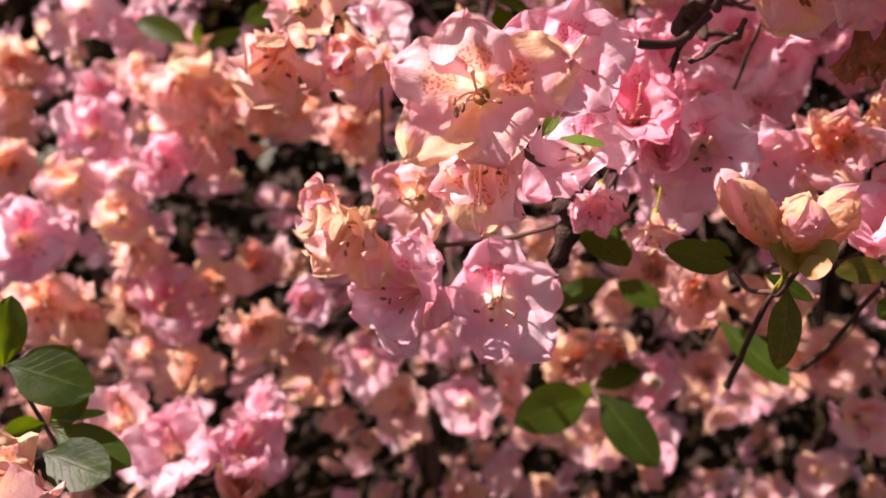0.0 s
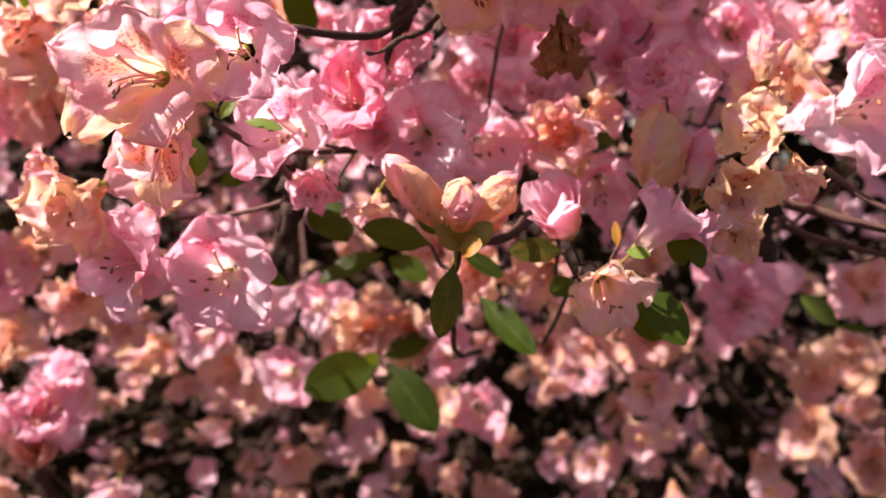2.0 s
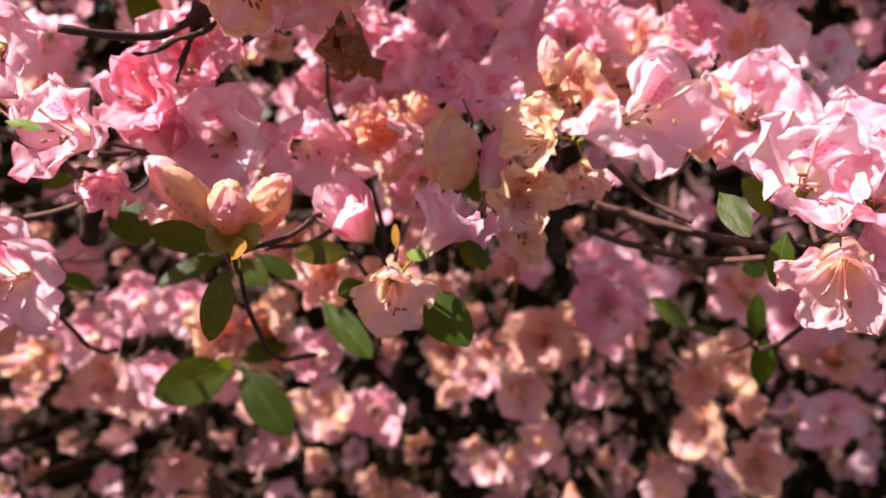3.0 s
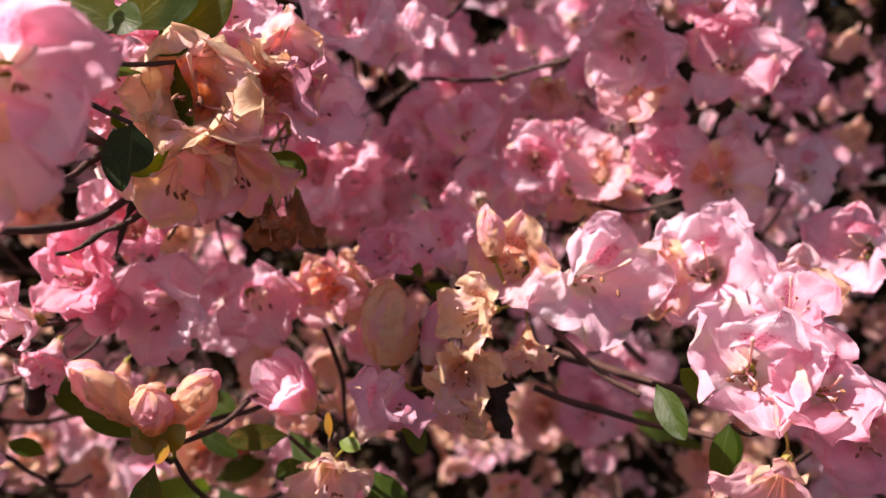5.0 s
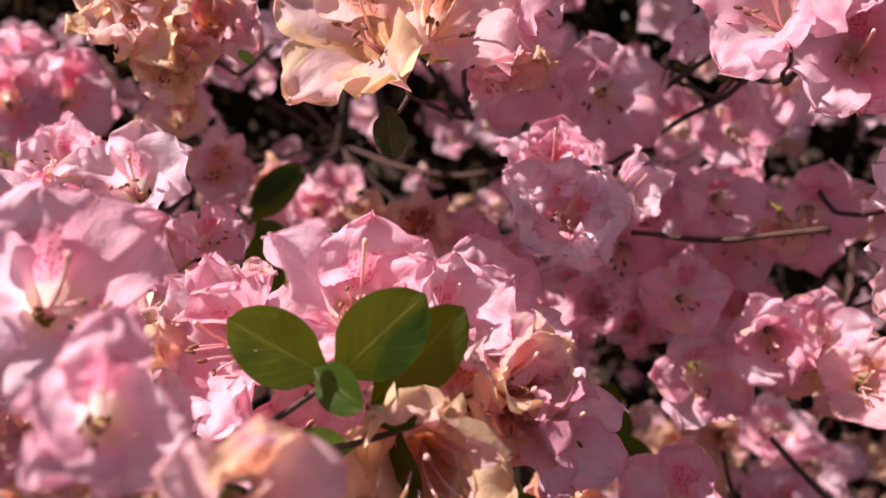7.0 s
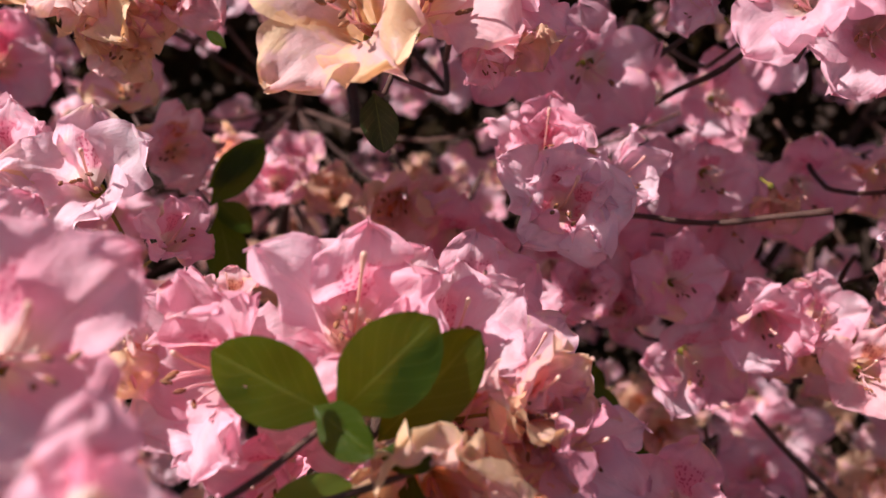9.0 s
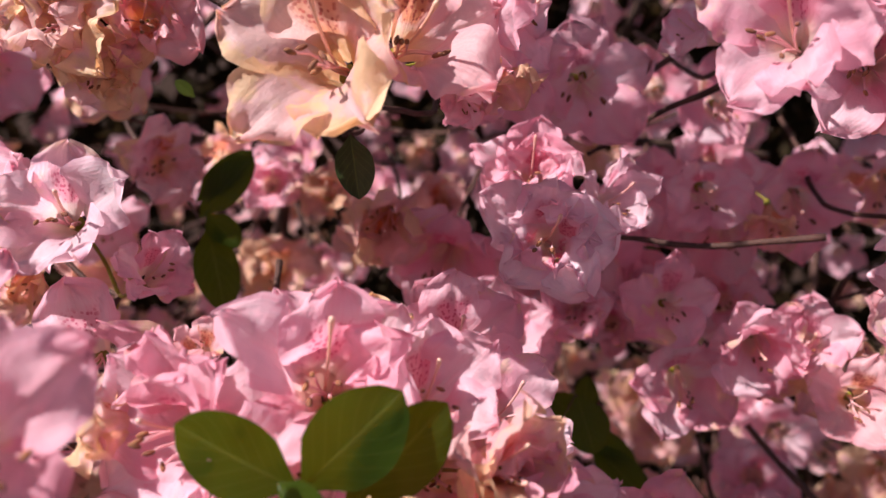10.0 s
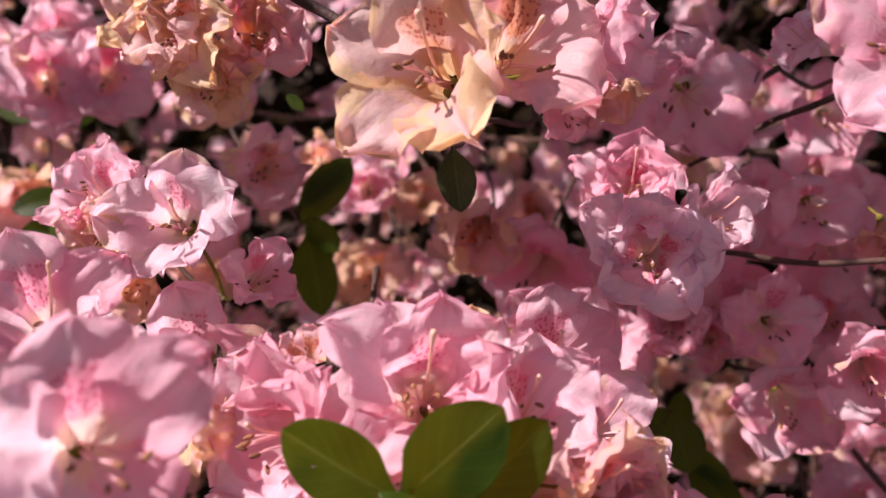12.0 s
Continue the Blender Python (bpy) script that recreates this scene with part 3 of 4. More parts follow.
bloom("wilt", "droop", -0.159, 0.637, 0.859, 54, 21, 36, 0)
bloom("wilt", "droop", -0.093, 0.293, 0.924, 47, 8, 2, 0)
bloom("wilt", "open", -0.140, 0.656, 0.929, 51, 7, 10, 0)
bloom("wilt", "cup", -0.121, 0.690, 0.941, 40, 26, 19, 0)
bloom("wilt", "droop", -0.102, 0.636, 0.903, 49, 14, 3, 0)
bloom("pink", "double", -0.066, 0.629, 0.922, 40, 22, 21, 0)
bloom("wilt", "droop", -0.075, 0.646, 0.889, 46, 19, -26, 0)
bloom("pink", "open", -0.173, 0.642, 0.914, 59, 33, 30, 0)
bloom("wilt", "open", -0.219, 0.681, 0.907, 49, 35, 30, 0)
bloom("fade", "open", -0.215, 0.698, 0.864, 50, 22, 14, 0)
bloom("wilt", "droop", 0.115, 0.534, 0.916, 40, -16, -2, 0)
bloom("wilt", "droop", 0.142, 0.536, 0.916, 47, -9, -6, 0)
bloom("pink", "cup", 0.174, 0.566, 0.887, 43, -12, 16, 0)
bloom("wilt", "droop", 0.183, 0.493, 0.960, 46, -15, -6, 0)
bloom("wilt", "cup", 0.161, 0.513, 0.966, 35, -23, 18, 0)
bloom("wilt", "droop", 0.223, 0.494, 0.958, 42, -18, -11, 0)
bloom("wilt", "open", 0.005, 0.667, 0.835, 47, -16, 18, 0)
bloom("pink", "open", 0.053, 0.650, 0.843, 50, 0, 13, 0)
bloom("fade", "cup", 0.083, 0.673, 0.842, 47, 19, 18, 0)
bloom("pink", "open", -0.035, 0.751, 0.847, 53, 7, 16, 0)
bloom("fade", "open", -0.082, 0.747, 0.831, 53, 11, 7, 0)
bloom("wilt", "open", 0.379, 0.851, 0.829, 60, -42, 12, 0)
bloom("wilt", "cup", 0.427, 0.873, 0.838, 60, -14, 16, 0)
bloom("pink", "open", 0.329, 0.870, 0.786, 60, -19, 19, 0)
bloom("wilt", "cup", 0.297, 0.890, 0.807, 57, -16, 17, 0)
bloom("fade", "open", 0.169, 0.780, 0.774, 60, -20, 20, 0)
bloom("pink", "cup", 0.217, 0.793, 0.770, 60, -2, 22, 0)
bloom("dry", "droop", 0.195, 0.345, 1.073, 25, 0, -80, 0)
bloom("dry", "droop", 0.190, 0.311, 1.074, 19, 5, -66, 0)
bloom("wilt", "droop", 0.208, 0.414, 1.037, 43, -13, -14, 0)
bloom("fade", "droop", 0.211, 0.391, 1.038, 37, -31, -10, 0)
bloom("pink", "cup", 0.227, 0.397, 1.016, 36, -3, -21, 0)
bloom("fade", "cup", 0.221, 0.392, 1.047, 25, 26, 11, 0)
bloom("pink", "open", 0.189, 0.476, 1.086, 50, -10, 1, 0)
bloom("pink", "cup", 0.209, 0.494, 1.068, 40, -1, -21, 0)
bloom("pink", "open", 0.178, 0.494, 1.063, 37, -18, -12, 0)
bloom("pink", "open", 0.179, 0.509, 1.107, 55, -12, -11, 0)
bloom("pink", "open", 0.250, 0.523, 1.111, 47, -10, -5, 0)
bloom("pink", "cup", 0.314, 0.538, 1.117, 49, -16, -11, 0)
bloom("pink", "open", 0.277, 0.542, 1.130, 49, -13, -7, 0)
bloom("pink", "open", 0.345, 0.535, 1.132, 49, -19, -7, 0)
bloom("fade", "open", 0.399, 0.561, 1.136, 48, -23, -17, 0)
bloom("pink", "open", 0.230, 0.543, 1.084, 42, -8, -2, 0)
bloom("pink", "open", 0.427, 0.669, 0.919, 60, -23, 21, 0)
bloom("pink", "cup", 0.409, 0.693, 0.936, 57, -42, 17, 0)
bloom("fade", "open", 0.525, 0.680, 0.918, 60, -30, 20, 0)
bloom("pink", "open", 0.552, 0.626, 0.914, 57, -43, 9, 0)
bloom("pink", "cup", 0.558, 0.596, 0.921, 60, -34, 21, 0)
bloom("wilt", "open", 0.542, 0.721, 0.849, 60, -26, 15, 0)
bloom("wilt", "droop", 0.604, 0.665, 0.868, 60, -32, 14, 0)
bloom("pink", "open", 0.630, 0.706, 0.799, 60, -33, 18, 0)
bloom("wilt", "droop", 0.565, 0.708, 0.757, 60, -26, 11, 0)
bloom("wilt", "open", 0.535, 0.767, 0.768, 60, -25, 20, 0)
bloom("wilt", "open", 0.376, 0.774, 0.853, 58, -14, 16, 0)
bloom("wilt", "cup", 0.325, 0.800, 0.832, 49, -10, 17, 0)
bloom("pink", "open", 0.080, 0.604, 0.910, 43, 11, 24, 0)
bloom("pink", "open", 0.034, 0.649, 0.902, 46, 14, 13, 0)
bloom("pink", "cup", 0.255, 0.385, 1.052, 40, -30, 38, 0)
bloom("pink", "cup", 0.232, 0.332, 1.058, 23, -38, 27, 0)
bloom("fade", "open", 0.280, 0.337, 1.054, 38, -23, 15, 0)
bloom("cream", "cup", 0.264, 0.313, 1.041, 29, -44, 0, 0)
bloom("pale", "open", 0.305, 0.331, 1.051, 50, 14, 11, -30)
bloom("fade", "droop", 0.333, 0.349, 1.052, 36, -10, 0, 0)
bloom("cream", "droop", 0.282, 0.320, 1.029, 20, -6, -45, 0)
bloom("pale", "open", 0.358, 0.347, 1.053, 48, -25, 15, 20)
bloom("fade", "cup", 0.389, 0.337, 1.046, 32, -16, 22, 0)
bloom("pale", "cup", 0.348, 0.282, 1.030, 49, -24, 18, 0)
bloom("pink", "cup", 0.368, 0.271, 1.026, 38, -22, 18, 0)
bloom("fade", "cup", 0.347, 0.252, 1.004, 32, -32, -32, 0)
bloom("pink", "open", 0.368, 0.298, 1.043, 32, -31, 52, 0)
bloom("pink", "open", 0.385, 0.275, 1.009, 35, -18, 11, 0)
bloom("pink", "cup", 0.433, 0.368, 1.061, 42, -44, 6, 0)
bloom("cream", "droop", 0.258, 0.319, 1.019, 30, -3, -3, 0)
bloom("cream", "droop", 0.259, 0.319, 1.007, 22, -3, -36, 0)
bloom("pink", "rose", 0.198, 0.331, 1.004, 22, -35, 40, 0)
bloom("pink", "cup", 0.226, 0.304, 1.004, 34, 65, 46, 0)
bloom("cream", "cup", 0.211, 0.313, 0.983, 33, -6, -19, 0)
bloom("cream", "double", 0.168, 0.305, 1.112, 50, 8, 9, 0)
bloom("fade", "cup", 0.176, 0.316, 1.092, 42, 16, -28, 0)
bloom("cream", "cup", 0.160, 0.315, 1.094, 44, -6, -30, 0)
bloom("fade", "double", 0.189, 0.326, 1.119, 38, 24, 14, 0)
bloom("fade", "cup", 0.150, 0.190, 1.089, 36, 24, -1, 0)
bloom("wilt", "droop", 0.190, 0.400, 1.208, 21, 20, -34, 0)
bloom("pink", "cup", 0.180, 0.396, 1.202, 18, 21, -33, 0)
bloom("wilt", "droop", 0.027, 0.432, 1.123, 28, 15, -21, 0)
bloom("pink", "cup", 0.265, 0.376, 1.222, 44, -35, 23, 0)
bloom("pink", "cup", 0.267, 0.460, 1.214, 25, -70, 15, 0)
bloom("pink", "open", 0.303, 0.409, 1.212, 42, -17, 11, 0)
bloom("pink", "cup", 0.288, 0.410, 1.234, 38, -4, 33, 0)
bloom("pale", "double", 0.320, 0.369, 1.175, 51, -27, 13, 0)
bloom("pale", "cup", 0.336, 0.403, 1.149, 45, -17, -23, 0)
bloom("pale", "cup", 0.352, 0.377, 1.177, 43, 13, 10, 0)
bloom("pink", "double", 0.326, 0.391, 1.200, 33, -30, 45, 0)
bloom("pink", "cup", 0.397, 0.433, 1.145, 51, -27, 3, 0)
bloom("pink", "cup", 0.431, 0.445, 1.140, 36, 5, 4, 0)
bloom("pink", "cup", 0.390, 0.439, 1.174, 40, -11, 20, 0)
bloom("pale", "cup", 0.405, 0.441, 1.118, 25, -19, -53, 0)
bloom("deep", "cup", 0.357, 0.405, 1.091, 33, -40, 19, 0)
bloom("fade", "open", 0.383, 0.403, 1.086, 46, -21, 2, 0)
bloom("pale", "cup", 0.455, 0.468, 1.091, 39, -27, 9, 0)
bloom("pale", "open", 0.444, 0.510, 1.179, 48, -13, 0, 0)
bloom("pink", "open", 0.200, 0.491, 1.199, 45, -1, -3, 0)
bloom("pink", "open", 0.233, 0.502, 1.190, 50, 0, -2, 0)
bloom("pink", "open", 0.203, 0.483, 1.081, 49, 4, 12, 0)
bloom("pink", "double", 0.236, 0.483, 1.096, 36, -11, 15, 0)
bloom("pink", "open", 0.268, 0.460, 1.108, 37, -5, 18, 0)
bloom("pink", "open", 0.279, 0.465, 1.072, 48, -6, 8, 15)
bloom("pink", "open", 0.305, 0.456, 1.094, 40, -9, 0, 0)
bloom("fade", "cup", 0.330, 0.480, 1.083, 46, -2, -9, 0)
bloom("fade", "cup", 0.357, 0.487, 1.066, 43, -5, 3, 0)
bloom("fade", "open", 0.346, 0.428, 1.131, 42, -16, 0, 0)
bloom("pink", "cup", 0.371, 0.461, 1.104, 43, -7, -11, 0)
bloom("pink", "open", 0.292, 0.509, 1.142, 41, -7, 4, 0)
bloom("wilt", "cup", 0.319, 0.497, 1.135, 28, -1, -35, 0)
bloom("pink", "open", 0.264, 0.537, 1.129, 44, -4, 6, 0)
bloom("pink", "open", 0.320, 0.591, 1.166, 48, -9, 2, 0)
bloom("pink", "open", 0.357, 0.624, 1.193, 47, -12, -1, 0)
bloom("pink", "open", 0.264, 0.623, 1.176, 43, -3, 1, 0)
bloom("pink", "open", 0.223, 0.530, 1.064, 37, 1, 3, 0)
bloom("pink", "cup", 0.204, 0.470, 1.087, 36, 7, 51, 0)
bloom("pink", "cup", 0.130, 0.493, 1.083, 27, 16, 73, 0)
bloom("pink", "open", 0.252, 0.608, 1.174, 59, -11, 14, 0)
bloom("pink", "open", 0.320, 0.621, 1.099, 47, -18, 21, 0)
bloom("pink", "open", 0.333, 0.630, 1.124, 44, -19, 18, 0)
bloom("pink", "open", 0.383, 0.603, 1.117, 52, -25, 19, 0)
bloom("wilt", "cup", 0.355, 0.579, 1.108, 31, -19, -9, 0)
bloom("pink", "rose", 0.278, 0.519, 1.083, 30, -21, 47, 0)
bloom("pink", "cup", 0.257, 0.506, 1.077, 30, -14, 29, 0)
bloom("pink", "open", 0.322, 0.546, 1.073, 45, -11, 38, 0)
bloom("pink", "open", 0.327, 0.456, 1.094, 35, -28, 28, 0)
bloom("fade", "open", 0.332, 0.426, 1.087, 35, -18, 23, 0)
bloom("wilt", "droop", 0.152, 0.501, 1.128, 43, 2, -6, 0)
bloom("wilt", "cup", 0.136, 0.571, 1.094, 36, -7, 25, 0)
bloom("fade", "droop", 0.049, 0.516, 1.144, 38, 26, 8, 0)
bloom("fade", "open", 0.010, 0.567, 1.163, 42, 21, 25, 0)
bloom("pink", "cup", 0.081, 0.402, 1.138, 28, 53, 39, 0)
bloom("pale", "open", 0.010, 0.440, 1.088, 35, 8, 26, 0)
bloom("pink", "open", -0.096, 0.589, 1.168, 55, 32, 14, 0)
bloom("pink", "open", -0.068, 0.602, 1.170, 50, 38, 13, 0)
bloom("pink", "open", -0.111, 0.630, 1.187, 45, 31, 11, 0)
bloom("fade", "droop", 0.041, 0.651, 1.109, 49, 14, 21, 0)
bloom("pink", "cup", 0.074, 0.630, 1.103, 40, 11, 23, 0)
bloom("wilt", "droop", 0.068, 0.665, 1.031, 57, 11, 28, 0)
bloom("wilt", "droop", 0.105, 0.650, 1.091, 42, 7, 24, 0)
bloom("wilt", "cup", 0.176, 0.674, 1.079, 44, -1, 24, 0)
bloom("pink", "open", 0.322, 0.728, 1.152, 56, -15, 15, 0)
bloom("pink", "open", 0.363, 0.657, 1.104, 47, -22, 21, 0)
bloom("pink", "open", 0.375, 0.584, 0.937, 47, -27, 37, 0)
bloom("wilt", "cup", 0.296, 0.530, 0.956, 36, -20, 41, 0)
bloom("fade", "open", 0.143, 0.236, 1.140, 34, 30, 26, 0)
bloom("pink", "open", 0.091, 0.278, 1.157, 46, 43, 30, 0)
bloom("pink", "cup", 0.048, 0.338, 1.150, 44, 38, 51, 0)
bloom("pink", "cup", 0.119, 0.240, 1.151, 30, 33, 33, 0)
bloom("pink", "cup", 0.156, 0.199, 1.111, 36, 33, -5, 0)
bloom("pink", "cup", 0.147, 0.335, 1.139, 50, 4, 48, 0)
bloom("pink", "cup", 0.116, 0.330, 1.128, 46, -28, 24, 0)
bloom("pink", "cup", 0.171, 0.337, 1.132, 38, 25, 58, 0)
bloom("pale", "open", 0.193, 0.364, 1.113, 38, 30, 46, 10)
bloom("cream", "cup", 0.188, 0.323, 1.125, 34, 42, 36, 0)
bloom("pink", "cup", 0.200, 0.326, 1.111, 36, 40, 22, 0)
bloom("fade", "cup", 0.176, 0.338, 1.111, 34, 12, 38, 0)
bloom("cream", "droop", 0.099, 0.331, 1.129, 26, -60, 8, 0)
bloom("fade", "cup", 0.113, 0.349, 1.139, 17, -10, 72, 0)
bloom("cream", "cup", 0.157, 0.355, 1.142, 20, 15, 68, 0)
bloom("pink", "open", 0.180, 0.383, 1.125, 42, 5, 40, 0)
bloom("pink", "cup", 0.138, 0.339, 1.113, 36, -6, 36, 0)
bloom("pink", "cup", 0.128, 0.325, 1.102, 34, -12, 14, 0)
bloom("cream", "open", 0.144, 0.381, 1.212, 54, -16, 26, 0)
bloom("fade", "open", 0.163, 0.393, 1.215, 50, 22, 24, 0)
bloom("pink", "cup", 0.188, 0.406, 1.220, 34, 50, 15, 0)
bloom("pale", "double", 0.210, 0.411, 1.152, 46, -2, 22, 0)
bloom("pink", "double", 0.207, 0.445, 1.162, 40, -10, 50, 0)
bloom("pale", "cup", 0.237, 0.451, 1.153, 32, 35, 30, 0)
bloom("cream", "double", 0.054, 0.430, 1.215, 42, -14, 16, 0)
bloom("fade", "double", 0.072, 0.443, 1.215, 38, 22, 14, 0)
bloom("cream", "double", 0.058, 0.438, 1.201, 30, 4, -28, 0)
bloom("cream", "cup", 0.039, 0.437, 1.221, 32, -30, 10, 0)
bloom("wilt", "open", 0.117, 0.527, 0.905, 44, 4, 6, 0)
bloom("wilt", "droop", 0.145, 0.536, 0.907, 42, -10, -6, 0)
bloom("fade", "cup", 0.320, 0.592, 0.857, 44, -12, 10, 0)
bloom("pink", "open", 0.367, 0.559, 0.929, 48, -16, 8, 0)
bloom("fade", "open", 0.225, 0.457, 1.013, 40, -10, -4, 0)
bloom("pink", "open", 0.149, 0.443, 1.018, 44, 6, 0, 0)
bloom("pale", "open", 0.057, 0.402, 1.157, 46, 12, 27, 0)
bloom("cream", "double", 0.035, 0.400, 1.154, 31, -10, 8, 0)
bloom("pink", "cup", 0.025, 0.413, 1.161, 34, -22, 52, 0)
bloom("pink", "open", 0.066, 0.390, 1.113, 50, 20, 20, 0)


# ---- leaf sprigs ----
sprig("dark green azalea leaves in a whorl on a thin shoot",
      ((0.126, 0.506, 0.896), (0.083, 0.487, 0.885), -60, 1.15, LEAF),
      ((0.127, 0.507, 0.899), (0.156, 0.515, 0.912), 47, 1.00, LEAF),
      ((0.130, 0.506, 0.896), (0.159, 0.479, 0.865), 52, 1.00, LEAF),
      ((0.125, 0.501, 0.896), (0.118, 0.497, 0.904), -91, 1.20, LEAF_YOUNG))
sprig("small dark azalea leaves below the fat buds, one speckled with rust",
      ((0.148, 0.326, 0.994), (0.124, 0.316, 1.002), -60, 0.90, LEAF),
      ((0.155, 0.294, 0.992), (0.151, 0.283, 0.970), -21, 0.85, LEAF_RUSTY),
      ((0.160, 0.331, 0.991), (0.176, 0.326, 0.983), 52, 0.80, LEAF),
      ((0.152, 0.341, 0.996), (0.143, 0.341, 1.002), -79, 0.90, LEAF))
sprig("narrow dark azalea leaves with one rusty leaf",
      ((0.196, 0.315, 0.995), (0.177, 0.306, 0.997), -62, 0.90, LEAF_RUSTY),
      ((0.201, 0.318, 0.984), (0.192, 0.313, 0.980), -50, 1.50, LEAF),
      ((0.224, 0.318, 0.979), (0.235, 0.315, 0.962), 83, 1.20, LEAF),
      ((0.237, 0.321, 1.004), (0.243, 0.319, 0.990), 85, 1.00, LEAF))
sprig("smooth dark green azalea leaves in the shade",
      ((0.179, 0.446, 0.951), (0.206, 0.422, 0.927), 55, 0.70, LEAF),
      ((0.127, 0.460, 0.970), (0.093, 0.448, 0.958), -37, 0.80, LEAF),
      ((0.130, 0.459, 0.968), (0.150, 0.447, 0.960), 51, 1.20, LEAF),
      ((0.062, 0.426, 1.012), (0.050, 0.416, 1.008), -56, 1.00, LEAF))
sprig("broad green azalea leaves crowded on a leafy shoot",
      ((-0.111, 0.325, 0.954), (-0.078, 0.319, 0.948), 57, 1.20, LEAF),
      ((-0.115, 0.329, 0.952), (-0.110, 0.328, 0.978), 130, 1.00, LEAF),
      ((-0.096, 0.324, 0.932), (-0.082, 0.324, 0.944), 80, 1.20, LEAF),
      ((-0.095, 0.324, 0.931), (-0.064, 0.314, 0.924), 46, 0.90, LEAF),
      ((-0.095, 0.318, 0.924), (-0.067, 0.308, 0.920), 52, 1.30, LEAF),
      ((-0.115, 0.334, 0.947), (-0.092, 0.337, 0.956), 72, 1.10, LEAF),
      ((-0.100, 0.329, 0.931), (-0.106, 0.313, 0.932), -58, 1.10, LEAF),
      ((-0.095, 0.324, 0.934), (-0.076, 0.325, 0.938), 48, 0.50, LEAF_YOUNG))
sprig("green azalea leaves with a bright young one",
      ((-0.172, 0.702, 1.119), (-0.219, 0.703, 1.140), -72, 0.80, LEAF),
      ((-0.168, 0.702, 1.115), (-0.164, 0.693, 1.134), 170, 0.80, LEAF_YOUNG),
      ((-0.162, 0.702, 1.114), (-0.135, 0.714, 1.133), 77, 0.80, LEAF))
sprig("large green azalea leaves lit through by the sun",
      ((0.146, 0.300, 1.134), (0.119, 0.302, 1.146), -78, 1.32, LEAF),
      ((0.146, 0.301, 1.133), (0.167, 0.303, 1.154), 80, 1.36, LEAF),
      ((0.155, 0.303, 1.126), (0.177, 0.309, 1.150), 84, 1.10, LEAF),
      ((0.142, 0.298, 1.137), (0.154, 0.285, 1.134), 62, 1.25, LEAF),
      ((0.155, 0.299, 1.126), (0.167, 0.293, 1.127), 50, 1.00, LEAF))
sprig("dark azalea leaves on a side shoot",
      ((0.163, 0.296, 1.123), (0.165, 0.302, 1.094), 25, 1.00, LEAF),
      ((0.156, 0.312, 1.095), (0.142, 0.301, 1.090), -58, 1.50, LEAF),
      ((0.189, 0.317, 1.095), (0.202, 0.311, 1.089), 52, 1.20, LEAF),
      ((0.153, 0.295, 1.119), (0.135, 0.286, 1.122), -43, 0.90, LEAF_YOUNG))
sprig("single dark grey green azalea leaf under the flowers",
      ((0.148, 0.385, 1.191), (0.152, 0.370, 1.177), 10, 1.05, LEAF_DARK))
sprig("dark azalea leaves hanging in the shade",
      ((0.064, 0.516, 1.119), (0.087, 0.523, 1.148), 61, 0.90, LEAF),
      ((0.067, 0.517, 1.121), (0.084, 0.504, 1.112), 31, 1.20, LEAF),
      ((0.068, 0.514, 1.116), (0.081, 0.488, 1.087), 6, 1.00, LEAF))
sprig("green azalea leaves on a low shoot",
      ((-0.049, 0.520, 1.125), (-0.075, 0.507, 1.124), -42, 1.00, LEAF),
      ((-0.054, 0.516, 1.115), (-0.070, 0.499, 1.105), -47, 1.20, LEAF),
      ((-0.051, 0.517, 1.120), (-0.053, 0.503, 1.112), -31, 1.20, LEAF_YOUNG))
sprig("dull green azalea leaves deep in the bush",
      ((0.249, 0.503, 1.025), (0.232, 0.507, 1.036), -51, 1.50, LEAF),
      ((0.249, 0.501, 1.022), (0.274, 0.488, 1.012), 35, 0.90, LEAF),
      ((0.252, 0.499, 1.016), (0.278, 0.471, 1.001), 30, 0.90, LEAF),
      ((0.249, 0.504, 1.027), (0.250, 0.512, 1.045), 0, 1.20, LEAF))
sprig("small leaves under the big pink flowers",
      ((0.341, 0.278, 1.013), (0.336, 0.272, 0.996), -14, 0.90, LEAF),
      ((0.338, 0.282, 1.017), (0.325, 0.279, 1.030), -86, 0.90, LEAF),
      ((0.317, 0.279, 1.025), (0.320, 0.262, 1.014), 44, 0.90, LEAF))
sprig("glossy small azalea leaves beside a gnarled twig",
      ((0.099, 0.364, 1.007), (0.115, 0.345, 0.992), 29, 1.20, LEAF),
      ((0.090, 0.364, 0.969), (0.077, 0.361, 0.976), -40, 1.20, LEAF),
      ((0.058, 0.334, 1.030), (0.061, 0.327, 1.017), 6, 1.20, LEAF))
sprig("narrow yellow green azalea leaves at a flower base",
      ((0.077, 0.287, 1.040), (0.072, 0.286, 1.046), -76, 0.80, LEAF_YOUNG),
      ((0.078, 0.287, 1.037), (0.083, 0.288, 1.045), 76, 0.90, LEAF_YOUNG),
      ((0.084, 0.295, 1.037), (0.097, 0.289, 1.036), 44, 0.70, LEAF_YOUNG))
sprig("slim dark azalea leaf below a peach flower",
      ((0.225, 0.312, 0.984), (0.238, 0.297, 0.967), 47, 1.10, LEAF),
      ((0.239, 0.309, 1.007), (0.243, 0.301, 0.993), 36, 0.90, LEAF))
sprig("dark azalea leaves in the deep shade",
      ((0.239, 0.480, 1.053), (0.247, 0.463, 1.034), 22, 1.60, LEAF),
      ((0.062, 0.519, 1.126), (0.086, 0.526, 1.150), 64, 0.80, LEAF),
      ((0.111, 0.364, 1.204), (0.106, 0.365, 1.208), -53, 1.00, LEAF))
